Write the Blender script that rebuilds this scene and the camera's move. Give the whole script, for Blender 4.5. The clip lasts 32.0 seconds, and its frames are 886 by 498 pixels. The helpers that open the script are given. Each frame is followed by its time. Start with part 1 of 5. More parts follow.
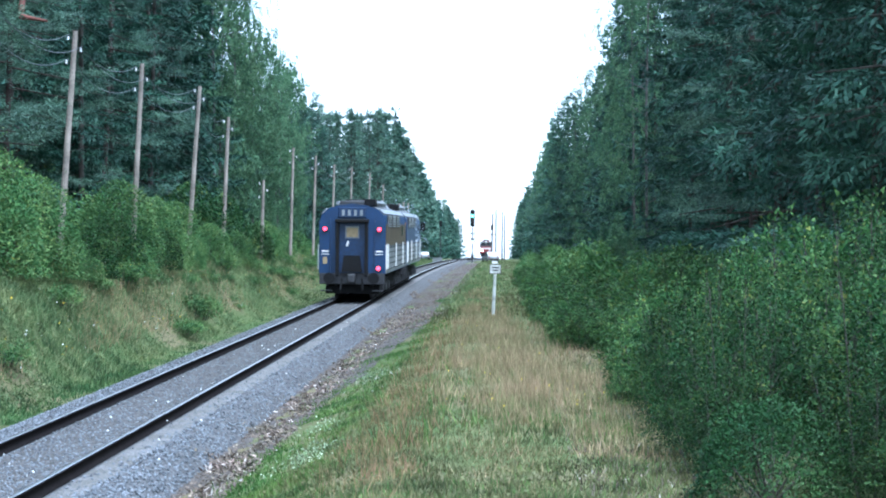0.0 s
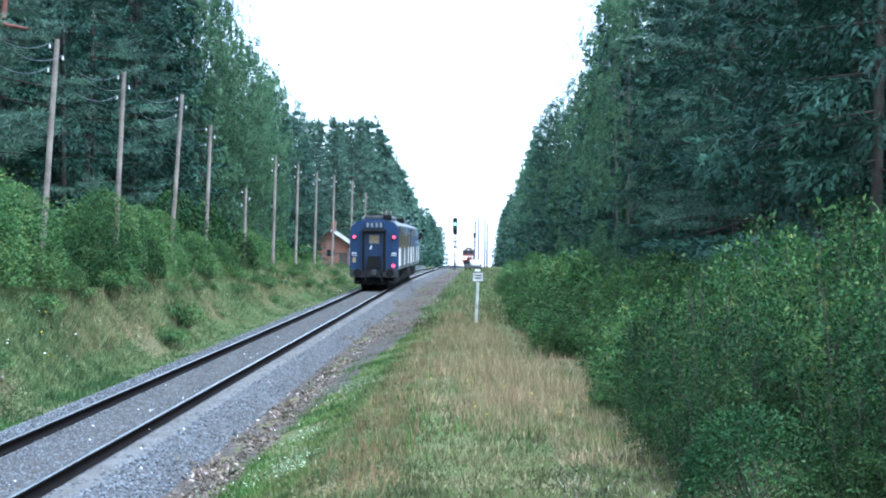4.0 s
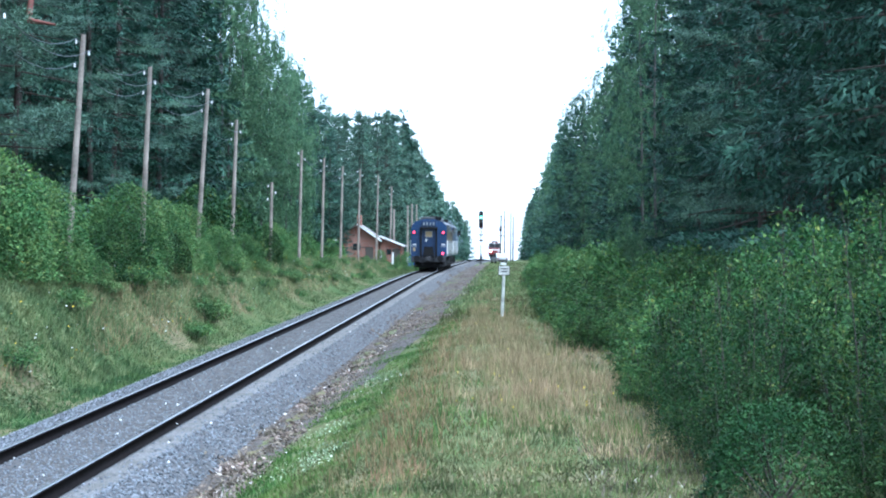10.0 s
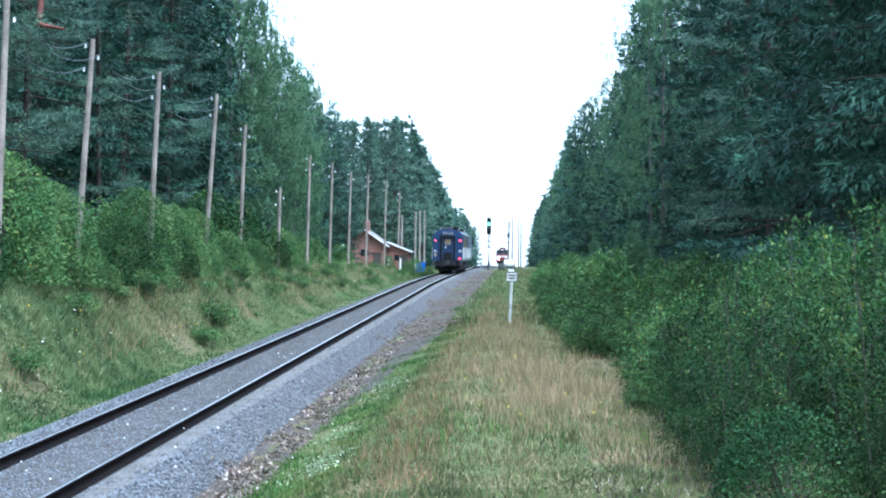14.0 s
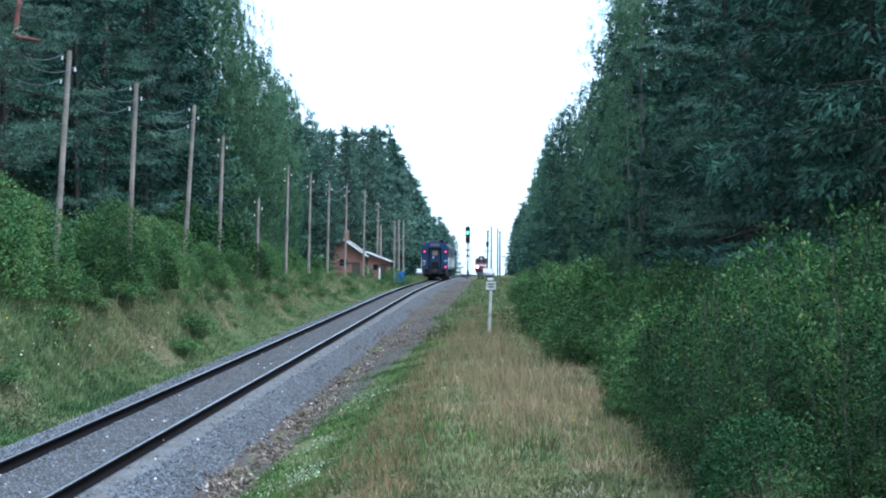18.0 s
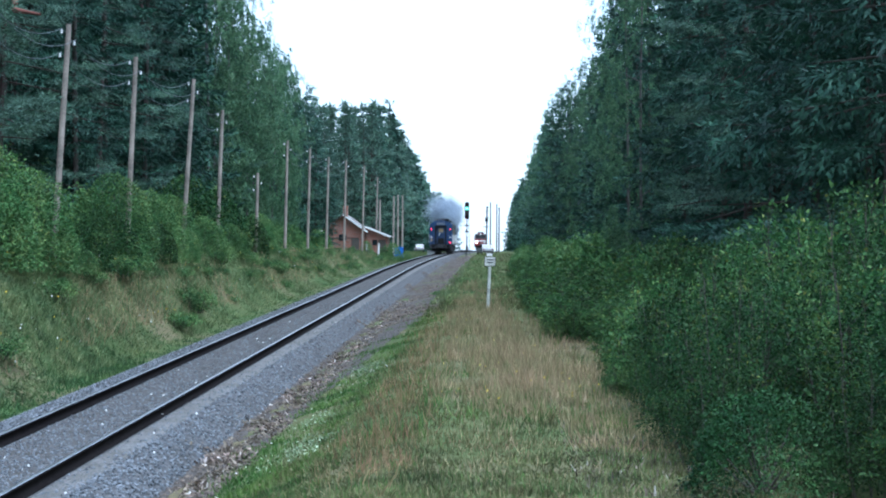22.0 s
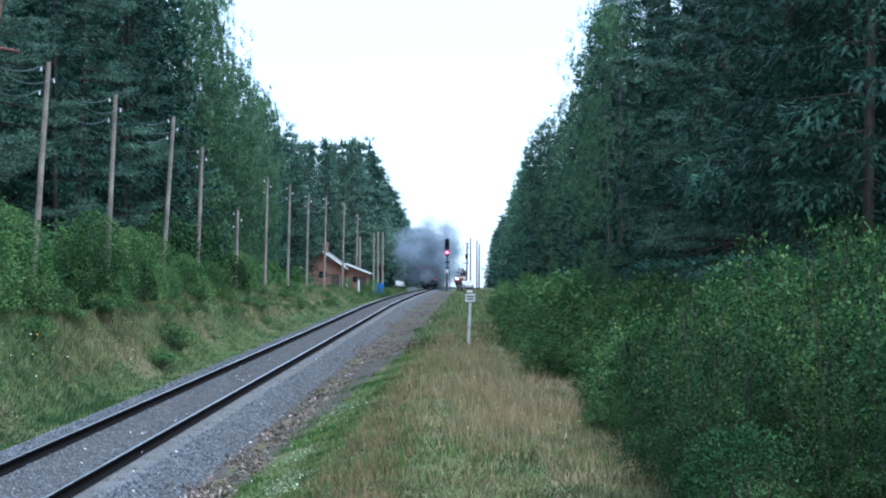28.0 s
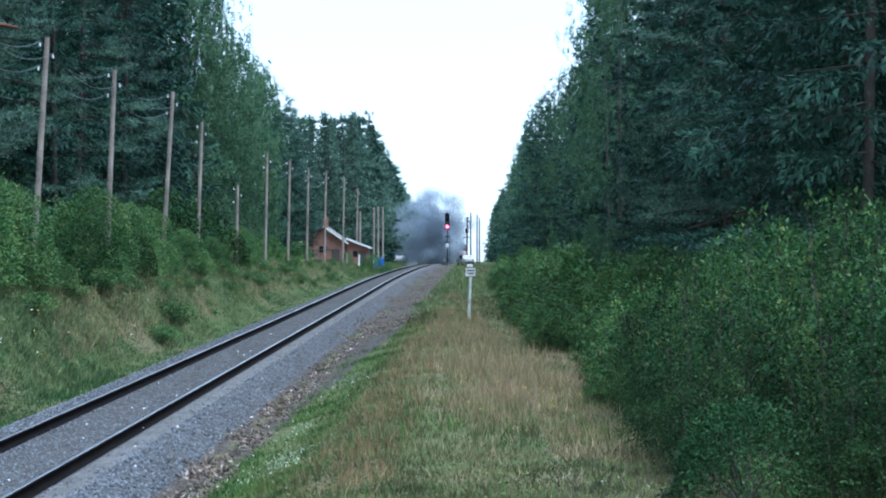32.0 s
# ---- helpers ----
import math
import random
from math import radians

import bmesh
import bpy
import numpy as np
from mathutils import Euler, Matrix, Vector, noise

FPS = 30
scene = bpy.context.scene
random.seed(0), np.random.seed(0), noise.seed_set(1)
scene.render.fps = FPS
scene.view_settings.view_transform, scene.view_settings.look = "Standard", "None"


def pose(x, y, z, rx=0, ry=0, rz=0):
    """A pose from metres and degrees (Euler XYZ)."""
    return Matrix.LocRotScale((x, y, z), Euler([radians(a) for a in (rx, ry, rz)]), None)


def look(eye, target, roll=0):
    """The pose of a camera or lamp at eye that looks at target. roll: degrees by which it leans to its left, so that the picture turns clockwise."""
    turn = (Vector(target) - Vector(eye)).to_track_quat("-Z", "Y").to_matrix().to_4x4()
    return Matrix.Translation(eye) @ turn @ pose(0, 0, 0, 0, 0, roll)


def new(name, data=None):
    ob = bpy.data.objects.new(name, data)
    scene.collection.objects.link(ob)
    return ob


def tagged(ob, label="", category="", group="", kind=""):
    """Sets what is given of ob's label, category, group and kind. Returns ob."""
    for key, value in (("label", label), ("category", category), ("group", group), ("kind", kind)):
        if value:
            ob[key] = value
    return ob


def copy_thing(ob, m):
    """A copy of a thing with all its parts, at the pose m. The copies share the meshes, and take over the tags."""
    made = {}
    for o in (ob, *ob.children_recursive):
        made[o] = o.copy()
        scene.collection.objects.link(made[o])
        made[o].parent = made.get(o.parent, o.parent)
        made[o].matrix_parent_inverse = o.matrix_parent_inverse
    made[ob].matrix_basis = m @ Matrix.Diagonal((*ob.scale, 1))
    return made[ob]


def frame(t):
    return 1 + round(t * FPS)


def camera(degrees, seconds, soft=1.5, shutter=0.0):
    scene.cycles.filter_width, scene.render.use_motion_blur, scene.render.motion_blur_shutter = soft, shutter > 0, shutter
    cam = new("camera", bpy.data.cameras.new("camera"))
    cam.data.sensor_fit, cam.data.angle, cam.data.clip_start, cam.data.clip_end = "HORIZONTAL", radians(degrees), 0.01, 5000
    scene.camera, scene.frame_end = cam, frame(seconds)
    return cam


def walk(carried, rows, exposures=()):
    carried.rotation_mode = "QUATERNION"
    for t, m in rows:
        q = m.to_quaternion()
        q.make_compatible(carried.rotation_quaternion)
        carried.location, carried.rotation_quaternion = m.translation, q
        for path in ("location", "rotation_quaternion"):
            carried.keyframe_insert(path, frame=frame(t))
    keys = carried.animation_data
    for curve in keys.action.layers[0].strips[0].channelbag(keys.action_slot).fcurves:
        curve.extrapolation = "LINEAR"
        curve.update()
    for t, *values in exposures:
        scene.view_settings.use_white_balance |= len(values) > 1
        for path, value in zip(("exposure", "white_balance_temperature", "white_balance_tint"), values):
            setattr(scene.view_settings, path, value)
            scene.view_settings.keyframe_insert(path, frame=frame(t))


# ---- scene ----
# ================= camera =================
EYE = 3.2
cam = camera(28.5, 32.0, soft=2.0)
ROWS = [
    (0.0, 1.852, -0.049, -0.552),
    (0.5, 1.485, 0.016, -0.444),
    (1.0, 1.244, 0.066, -0.780),
    (1.5, 1.186, -0.005, -0.774),
    (2.0, 1.120, 0.050, -0.807),
    (2.5, 1.252, 0.104, -0.758),
    (3.0, 1.374, -0.047, -0.891),
    (3.5, 1.272, 0.222, -0.643),
    (5.5, 1.283, -0.176, -0.278),
    (6.0, 0.972, -0.477, -0.001),
    (6.5, 0.683, 0.135, -0.258),
    (7.0, 0.638, 0.175, -0.361),
    (7.5, 1.875, -0.015, -0.361),
    (8.0, 2.397, -0.022, -0.637),
    (8.5, 2.417, 0.045, -0.870),
    (9.0, 2.508, 0.048, -0.284),
    (9.5, 2.494, -0.010, -0.380),
    (10.0, 2.136, 0.002, -0.281),
    (10.5, 1.867, 0.218, -0.282),
    (11.0, 1.707, 0.010, -0.467),
    (11.5, 1.689, -0.156, -0.674),
    (12.0, 2.207, -0.713, -0.374),
    (12.5, 2.451, 0.260, -0.177),
    (13.0, 3.445, -0.277, -0.442),
    (13.5, 2.892, -0.150, -0.542),
    (14.0, 2.391, 0.203, -0.603),
    (14.5, 1.965, 0.076, -0.446),
    (16.5, 1.448, 0.988, -0.248),
    (17.0, 1.508, 1.260, -0.341),
    (17.5, 1.820, 1.235, -0.292),
    (18.0, 1.704, 0.509, -0.134),
    (18.5, 1.580, 0.634, -0.144),
    (19.0, 1.795, 0.456, -0.238),
    (19.5, 1.820, 0.672, -0.304),
    (20.0, 1.572, -0.093, -0.326),
    (20.5, 1.370, -0.361, -0.482),
    (21.0, 1.544, -0.275, -0.429),
    (21.5, 1.656, -0.136, -0.464),
    (22.0, 1.674, -0.294, -0.381),
    (22.5, 1.255, -0.160, -0.088),
    (23.0, 1.220, -0.267, -0.193),
    (23.5, 1.196, 0.203, -0.371),
    (24.0, 1.576, 0.400, -0.493),
    (24.5, 1.500, 0.394, -0.446),
    (25.0, 1.351, 0.544, -0.275),
    (25.5, 1.362, 0.777, -0.342),
    (27.5, 0.990, 1.061, -0.253),
    (28.0, 1.023, 0.911, -0.228),
    (28.5, 1.266, 0.730, -0.614),
    (29.0, 1.468, 0.599, -0.458),
    (29.5, 1.224, 0.546, -0.153),
    (30.0, 0.947, 0.892, -0.085),
    (30.5, 1.339, 0.494, -0.122),
    (31.0, 1.176, 0.259, -0.292),
    (31.5, 0.976, 0.186, -0.155),
    (32.0, 1.032, 0.067, 0.000),
]
walk(cam, [(t, pose(0, 0, EYE, 90 + pitch, roll, yaw)) for t, yaw, pitch, roll in ROWS],
     exposures=[(0, 1.1, 4950, 5), (14.5, 1.1, 4950, 5), (16.5, 0.62, 4950, 5), (20, 0.5, 4950, 5), (32, 0.4, 4950, 5)])

# ================= world and light =================
world = bpy.data.worlds.new("overcast_sky")
scene.world = world
world.use_nodes = True
wn, wl = world.node_tree.nodes, world.node_tree.links
wn.clear()
sky = wn.new("ShaderNodeTexSky")
sky.sky_type = "NISHITA"
sky.sun_disc = False
sky.sun_elevation = radians(35)
sky.sun_rotation = radians(200)
sky_bg = wn.new("ShaderNodeBackground")
sky_bg.inputs[1].default_value = 0.05
cloud_bg = wn.new("ShaderNodeBackground")
cloud_bg.inputs[0].default_value = (0.93, 0.97, 1.0, 1)
cloud_bg.inputs[1].default_value = 0.78
w_add = wn.new("ShaderNodeAddShader")
w_out = wn.new("ShaderNodeOutputWorld")
wl.new(sky.outputs[0], sky_bg.inputs[0])
wl.new(sky_bg.outputs[0], w_add.inputs[0])
wl.new(cloud_bg.outputs[0], w_add.inputs[1])
wl.new(w_add.outputs[0], w_out.inputs[0])
sun = new("sun", bpy.data.lights.new("sun", "SUN"))
sun.data.energy, sun.data.angle, sun.data.color = 3.9, radians(34), (1, 0.97, 0.92)
sun.matrix_basis = look((16, -15, 50), (0, 0, 0))


# ================= materials =================
def node_mat(name):
    m = bpy.data.materials.new(name)
    m.use_nodes = True
    nt = m.node_tree
    return m, nt, nt.nodes["Principled BSDF"]


def plain(name, colour, rough=0.6, metal=0.0, vary=0.25, scale=6.0, bump=0.0, emit=0.0, detail=5, spec=0.5):
    """A painted, wooden or metal surface with two scales of wear."""
    m, nt, b = node_mat(name)
    tc = nt.nodes.new("ShaderNodeTexCoord")
    n1 = nt.nodes.new("ShaderNodeTexNoise")
    n1.inputs["Scale"].default_value, n1.inputs["Detail"].default_value = scale, detail
    n2 = nt.nodes.new("ShaderNodeTexNoise")
    n2.inputs["Scale"].default_value, n2.inputs["Detail"].default_value = scale * 9, 3
    add = nt.nodes.new("ShaderNodeMath")
    add.operation = "MULTIPLY_ADD"
    half = nt.nodes.new("ShaderNodeMath")
    half.operation = "MULTIPLY"
    half.inputs[1].default_value = 0.4
    add.inputs[1].default_value = 0.6
    ramp = nt.nodes.new("ShaderNodeValToRGB")
    lo, hi = [max(0, c * (1 - vary)) for c in colour], [min(1, c * (1 + vary)) for c in colour]
    ramp.color_ramp.elements[0].position, ramp.color_ramp.elements[0].color = 0.36, (*lo, 1)
    ramp.color_ramp.elements[1].position, ramp.color_ramp.elements[1].color = 0.64, (*hi, 1)
    nt.links.new(tc.outputs["Object"], n1.inputs["Vector"])
    nt.links.new(tc.outputs["Object"], n2.inputs["Vector"])
    nt.links.new(n1.outputs[0], add.inputs[0])
    nt.links.new(n2.outputs[0], half.inputs[0])
    nt.links.new(half.outputs[0], add.inputs[2])
    nt.links.new(add.outputs[0], ramp.inputs[0])
    nt.links.new(ramp.outputs[0], b.inputs["Base Color"])
    b.inputs["Roughness"].default_value, b.inputs["Metallic"].default_value = rough, metal
    b.inputs["Specular IOR Level"].default_value = spec
    if bump:
        bp = nt.nodes.new("ShaderNodeBump")
        bp.inputs["Strength"].default_value, bp.inputs["Distance"].default_value = 0.6, bump
        nt.links.new(n2.outputs[0], bp.inputs["Height"])
        nt.links.new(bp.outputs[0], b.inputs["Normal"])
    if emit:
        b.inputs["Emission Color"].default_value = (*colour, 1)
        b.inputs["Emission Strength"].default_value = emit
    return m


def leafy(name, dark, light, accent=None, trans=0.35, rough=0.55, spec=0.15, clump=0.35, drift=0.25):
    """Foliage: each leaf takes its own tone; light passes through it."""
    m, nt, b = node_mat(name)
    geo = nt.nodes.new("ShaderNodeNewGeometry")
    oi = nt.nodes.new("ShaderNodeObjectInfo")
    ramp = nt.nodes.new("ShaderNodeValToRGB")
    ramp.color_ramp.elements[0].color = (*dark, 1)
    ramp.color_ramp.elements[1].color = (*light, 1)
    ramp.color_ramp.elements[1].position = 0.9
    if accent:
        e = ramp.color_ramp.elements.new(0.985)
        e.color = (*accent, 1)
    nt.links.new(geo.outputs["Random Per Island"], ramp.inputs[0])
    hsv = nt.nodes.new("ShaderNodeHueSaturation")
    mr = nt.nodes.new("ShaderNodeMapRange")
    mr.inputs["To Min"].default_value, mr.inputs["To Max"].default_value = 0.75, 1.25
    nt.links.new(oi.outputs["Random"], mr.inputs["Value"])
    tc = nt.nodes.new("ShaderNodeTexCoord")
    ns = nt.nodes.new("ShaderNodeTexNoise")
    ns.inputs["Scale"].default_value, ns.inputs["Detail"].default_value = 2.2, 3
    nt.links.new(tc.outputs["Object"], ns.inputs["Vector"])
    cl = nt.nodes.new("ShaderNodeMapRange")
    for key, val in (("From Min", 0.36), ("From Max", 0.64), ("To Min", 1 - clump), ("To Max", 1 + clump)):
        cl.inputs[key].default_value = val
    nt.links.new(ns.outputs[0], cl.inputs["Value"])
    mul = nt.nodes.new("ShaderNodeMath")
    mul.operation = "MULTIPLY"
    nt.links.new(mr.outputs[0], mul.inputs[0])
    nt.links.new(cl.outputs[0], mul.inputs[1])
    # slow drift of tone and hue from bough to bough
    n2 = nt.nodes.new("ShaderNodeTexNoise")
    n2.inputs["Scale"].default_value, n2.inputs["Detail"].default_value = 0.85, 2
    nt.links.new(tc.outputs["Object"], n2.inputs["Vector"])
    dv, dh = nt.nodes.new("ShaderNodeMapRange"), nt.nodes.new("ShaderNodeMapRange")
    for key, val, hue in (("From Min", 0.36, 0.36), ("From Max", 0.64, 0.64), ("To Min", 1 - drift, 0.5 + 0.09 * drift), ("To Max", 1 + drift, 0.5 - 0.09 * drift)):
        dv.inputs[key].default_value, dh.inputs[key].default_value = val, hue
    nt.links.new(n2.outputs[0], dv.inputs["Value"])
    nt.links.new(n2.outputs[0], dh.inputs["Value"])
    tone = nt.nodes.new("ShaderNodeMath")
    tone.operation = "MULTIPLY"
    nt.links.new(mul.outputs[0], tone.inputs[0])
    nt.links.new(dv.outputs[0], tone.inputs[1])
    nt.links.new(dh.outputs[0], hsv.inputs["Hue"])
    nt.links.new(tone.outputs[0], hsv.inputs["Value"])
    nt.links.new(ramp.outputs[0], hsv.inputs["Color"])
    nt.links.new(hsv.outputs[0], b.inputs["Base Color"])
    b.inputs["Roughness"].default_value = rough
    b.inputs["Specular IOR Level"].default_value = spec
    tr = nt.nodes.new("ShaderNodeBsdfTranslucent")
    nt.links.new(hsv.outputs[0], tr.inputs[0])
    mix = nt.nodes.new("ShaderNodeMixShader")
    mix.inputs[0].default_value = trans
    nt.links.new(b.outputs[0], mix.inputs[1])
    nt.links.new(tr.outputs[0], mix.inputs[2])
    nt.links.new(mix.outputs[0], nt.nodes["Material Output"].inputs[0])
    return m


def ground_mat():
    m, nt, b = node_mat("meadow_soil")
    tc = nt.nodes.new("ShaderNodeTexCoord")
    n1 = nt.nodes.new("ShaderNodeTexNoise")
    n1.inputs["Scale"].default_value, n1.inputs["Detail"].default_value = 0.35, 6
    n2 = nt.nodes.new("ShaderNodeTexNoise")
    n2.inputs["Scale"].default_value, n2.inputs["Detail"].default_value = 7, 6
    r1 = nt.nodes.new("ShaderNodeValToRGB")
    for p, c in ((0.35, (0.07, 0.105, 0.04)), (0.5, (0.1, 0.12, 0.05)), (0.66, (0.15, 0.13, 0.075))):
        e = r1.color_ramp.elements.new(p)
        e.color = (*c, 1)
    r1.color_ramp.elements.remove(r1.color_ramp.elements[-1])
    r1.color_ramp.elements.remove(r1.color_ramp.elements[0])
    mix = nt.nodes.new("ShaderNodeMix")
    mix.data_type, mix.blend_type = "RGBA", "MULTIPLY"
    mix.inputs[0].default_value = 0.8
    r2 = nt.nodes.new("ShaderNodeValToRGB")
    r2.color_ramp.elements[0].color, r2.color_ramp.elements[1].color = (0.6, 0.6, 0.6, 1), (1.2, 1.2, 1.15, 1)
    r2.color_ramp.elements[0].position, r2.color_ramp.elements[1].position = 0.3, 0.7
    for n in (n1, n2):
        nt.links.new(tc.outputs["Object"], n.inputs["Vector"])
    nt.links.new(n1.outputs[0], r1.inputs[0])
    nt.links.new(n2.outputs[0], r2.inputs[0])
    nt.links.new(r1.outputs[0], mix.inputs[6])
    nt.links.new(r2.outputs[0], mix.inputs[7])
    nt.links.new(mix.outputs[2], b.inputs["Base Color"])
    b.inputs["Roughness"].default_value, b.inputs["Specular IOR Level"].default_value = 0.95, 0.08
    bp = nt.nodes.new("ShaderNodeBump")
    bp.inputs["Distance"].default_value = 0.08
    nt.links.new(n2.outputs[0], bp.inputs["Height"])
    nt.links.new(bp.outputs[0], b.inputs["Normal"])
    return m


def gravel_mat(name, c0, c1, scale=22):
    m, nt, b = node_mat(name)
    tc = nt.nodes.new("ShaderNodeTexCoord")
    v = nt.nodes.new("ShaderNodeTexVoronoi")
    v.inputs["Scale"].default_value = scale
    n = nt.nodes.new("ShaderNodeTexNoise")
    n.inputs["Scale"].default_value, n.inputs["Detail"].default_value = 1.6, 8
    sep = nt.nodes.new("ShaderNodeSeparateColor")
    ramp = nt.nodes.new("ShaderNodeValToRGB")
    ramp.color_ramp.elements[0].color, ramp.color_ramp.elements[1].color = (*c0, 1), (*c1, 1)
    mix = nt.nodes.new("ShaderNodeMix")
    mix.data_type, mix.blend_type = "RGBA", "MULTIPLY"
    mix.inputs[0].default_value = 0.7
    r2 = nt.nodes.new("ShaderNodeValToRGB")
    r2.color_ramp.elements[0].position, r2.color_ramp.elements[1].position = 0.3, 0.7
    r2.color_ramp.elements[0].color, r2.color_ramp.elements[1].color = (0.66, 0.62, 0.57, 1), (1.14, 1.14, 1.17, 1)
    nt.links.new(tc.outputs["Object"], v.inputs["Vector"])
    nt.links.new(tc.outputs["Object"], n.inputs["Vector"])
    nt.links.new(v.outputs["Color"], sep.inputs[0])
    nt.links.new(sep.outputs[0], ramp.inputs[0])
    nt.links.new(n.outputs[0], r2.inputs[0])
    nt.links.new(ramp.outputs[0], mix.inputs[6])
    nt.links.new(r2.outputs[0], mix.inputs[7])
    nt.links.new(mix.outputs[2], b.inputs["Base Color"])
    b.inputs["Roughness"].default_value, b.inputs["Specular IOR Level"].default_value = 0.95, 0.08
    bp = nt.nodes.new("ShaderNodeBump")
    bp.inputs["Distance"].default_value, bp.inputs["Strength"].default_value = 0.03, 0.9
    bp.invert = True
    nt.links.new(v.outputs["Distance"], bp.inputs["Height"])
    nt.links.new(bp.outputs[0], b.inputs["Normal"])
    return m


def island_mat(name, c0, c1, rough=0.9):
    m, nt, b = node_mat(name)
    geo = nt.nodes.new("ShaderNodeNewGeometry")
    ramp = nt.nodes.new("ShaderNodeValToRGB")
    ramp.color_ramp.elements[0].color, ramp.color_ramp.elements[1].color = (*c0, 1), (*c1, 1)
    nt.links.new(geo.outputs["Random Per Island"], ramp.inputs[0])
    nt.links.new(ramp.outputs[0], b.inputs["Base Color"])
    b.inputs["Roughness"].default_value = rough
    return m


def brick_mat():
    m, nt, b = node_mat("red_brickwork")
    tc = nt.nodes.new("ShaderNodeTexCoord")
    sp = nt.nodes.new("ShaderNodeSeparateXYZ")
    ad = nt.nodes.new("ShaderNodeMath")
    cb = nt.nodes.new("ShaderNodeCombineXYZ")
    br = nt.nodes.new("ShaderNodeTexBrick")
    br.inputs["Color1"].default_value, br.inputs["Color2"].default_value = (0.36, 0.12, 0.075, 1), (0.22, 0.075, 0.05, 1)
    br.inputs["Mortar"].default_value = (0.3, 0.27, 0.24, 1)
    br.inputs["Scale"].default_value = 1.0
    br.inputs["Brick Width"].default_value, br.inputs["Row Height"].default_value, br.inputs["Mortar Size"].default_value = 0.26, 0.077, 0.01
    nt.links.new(tc.outputs["Object"], sp.inputs[0])
    nt.links.new(sp.outputs[0], ad.inputs[0])
    nt.links.new(sp.outputs[1], ad.inputs[1])
    nt.links.new(ad.outputs[0], cb.inputs[0])
    nt.links.new(sp.outputs[2], cb.inputs[1])
    nt.links.new(cb.outputs[0], br.inputs["Vector"])
    nt.links.new(br.outputs[0], b.inputs["Base Color"])
    b.inputs["Roughness"].default_value = 0.9
    return m


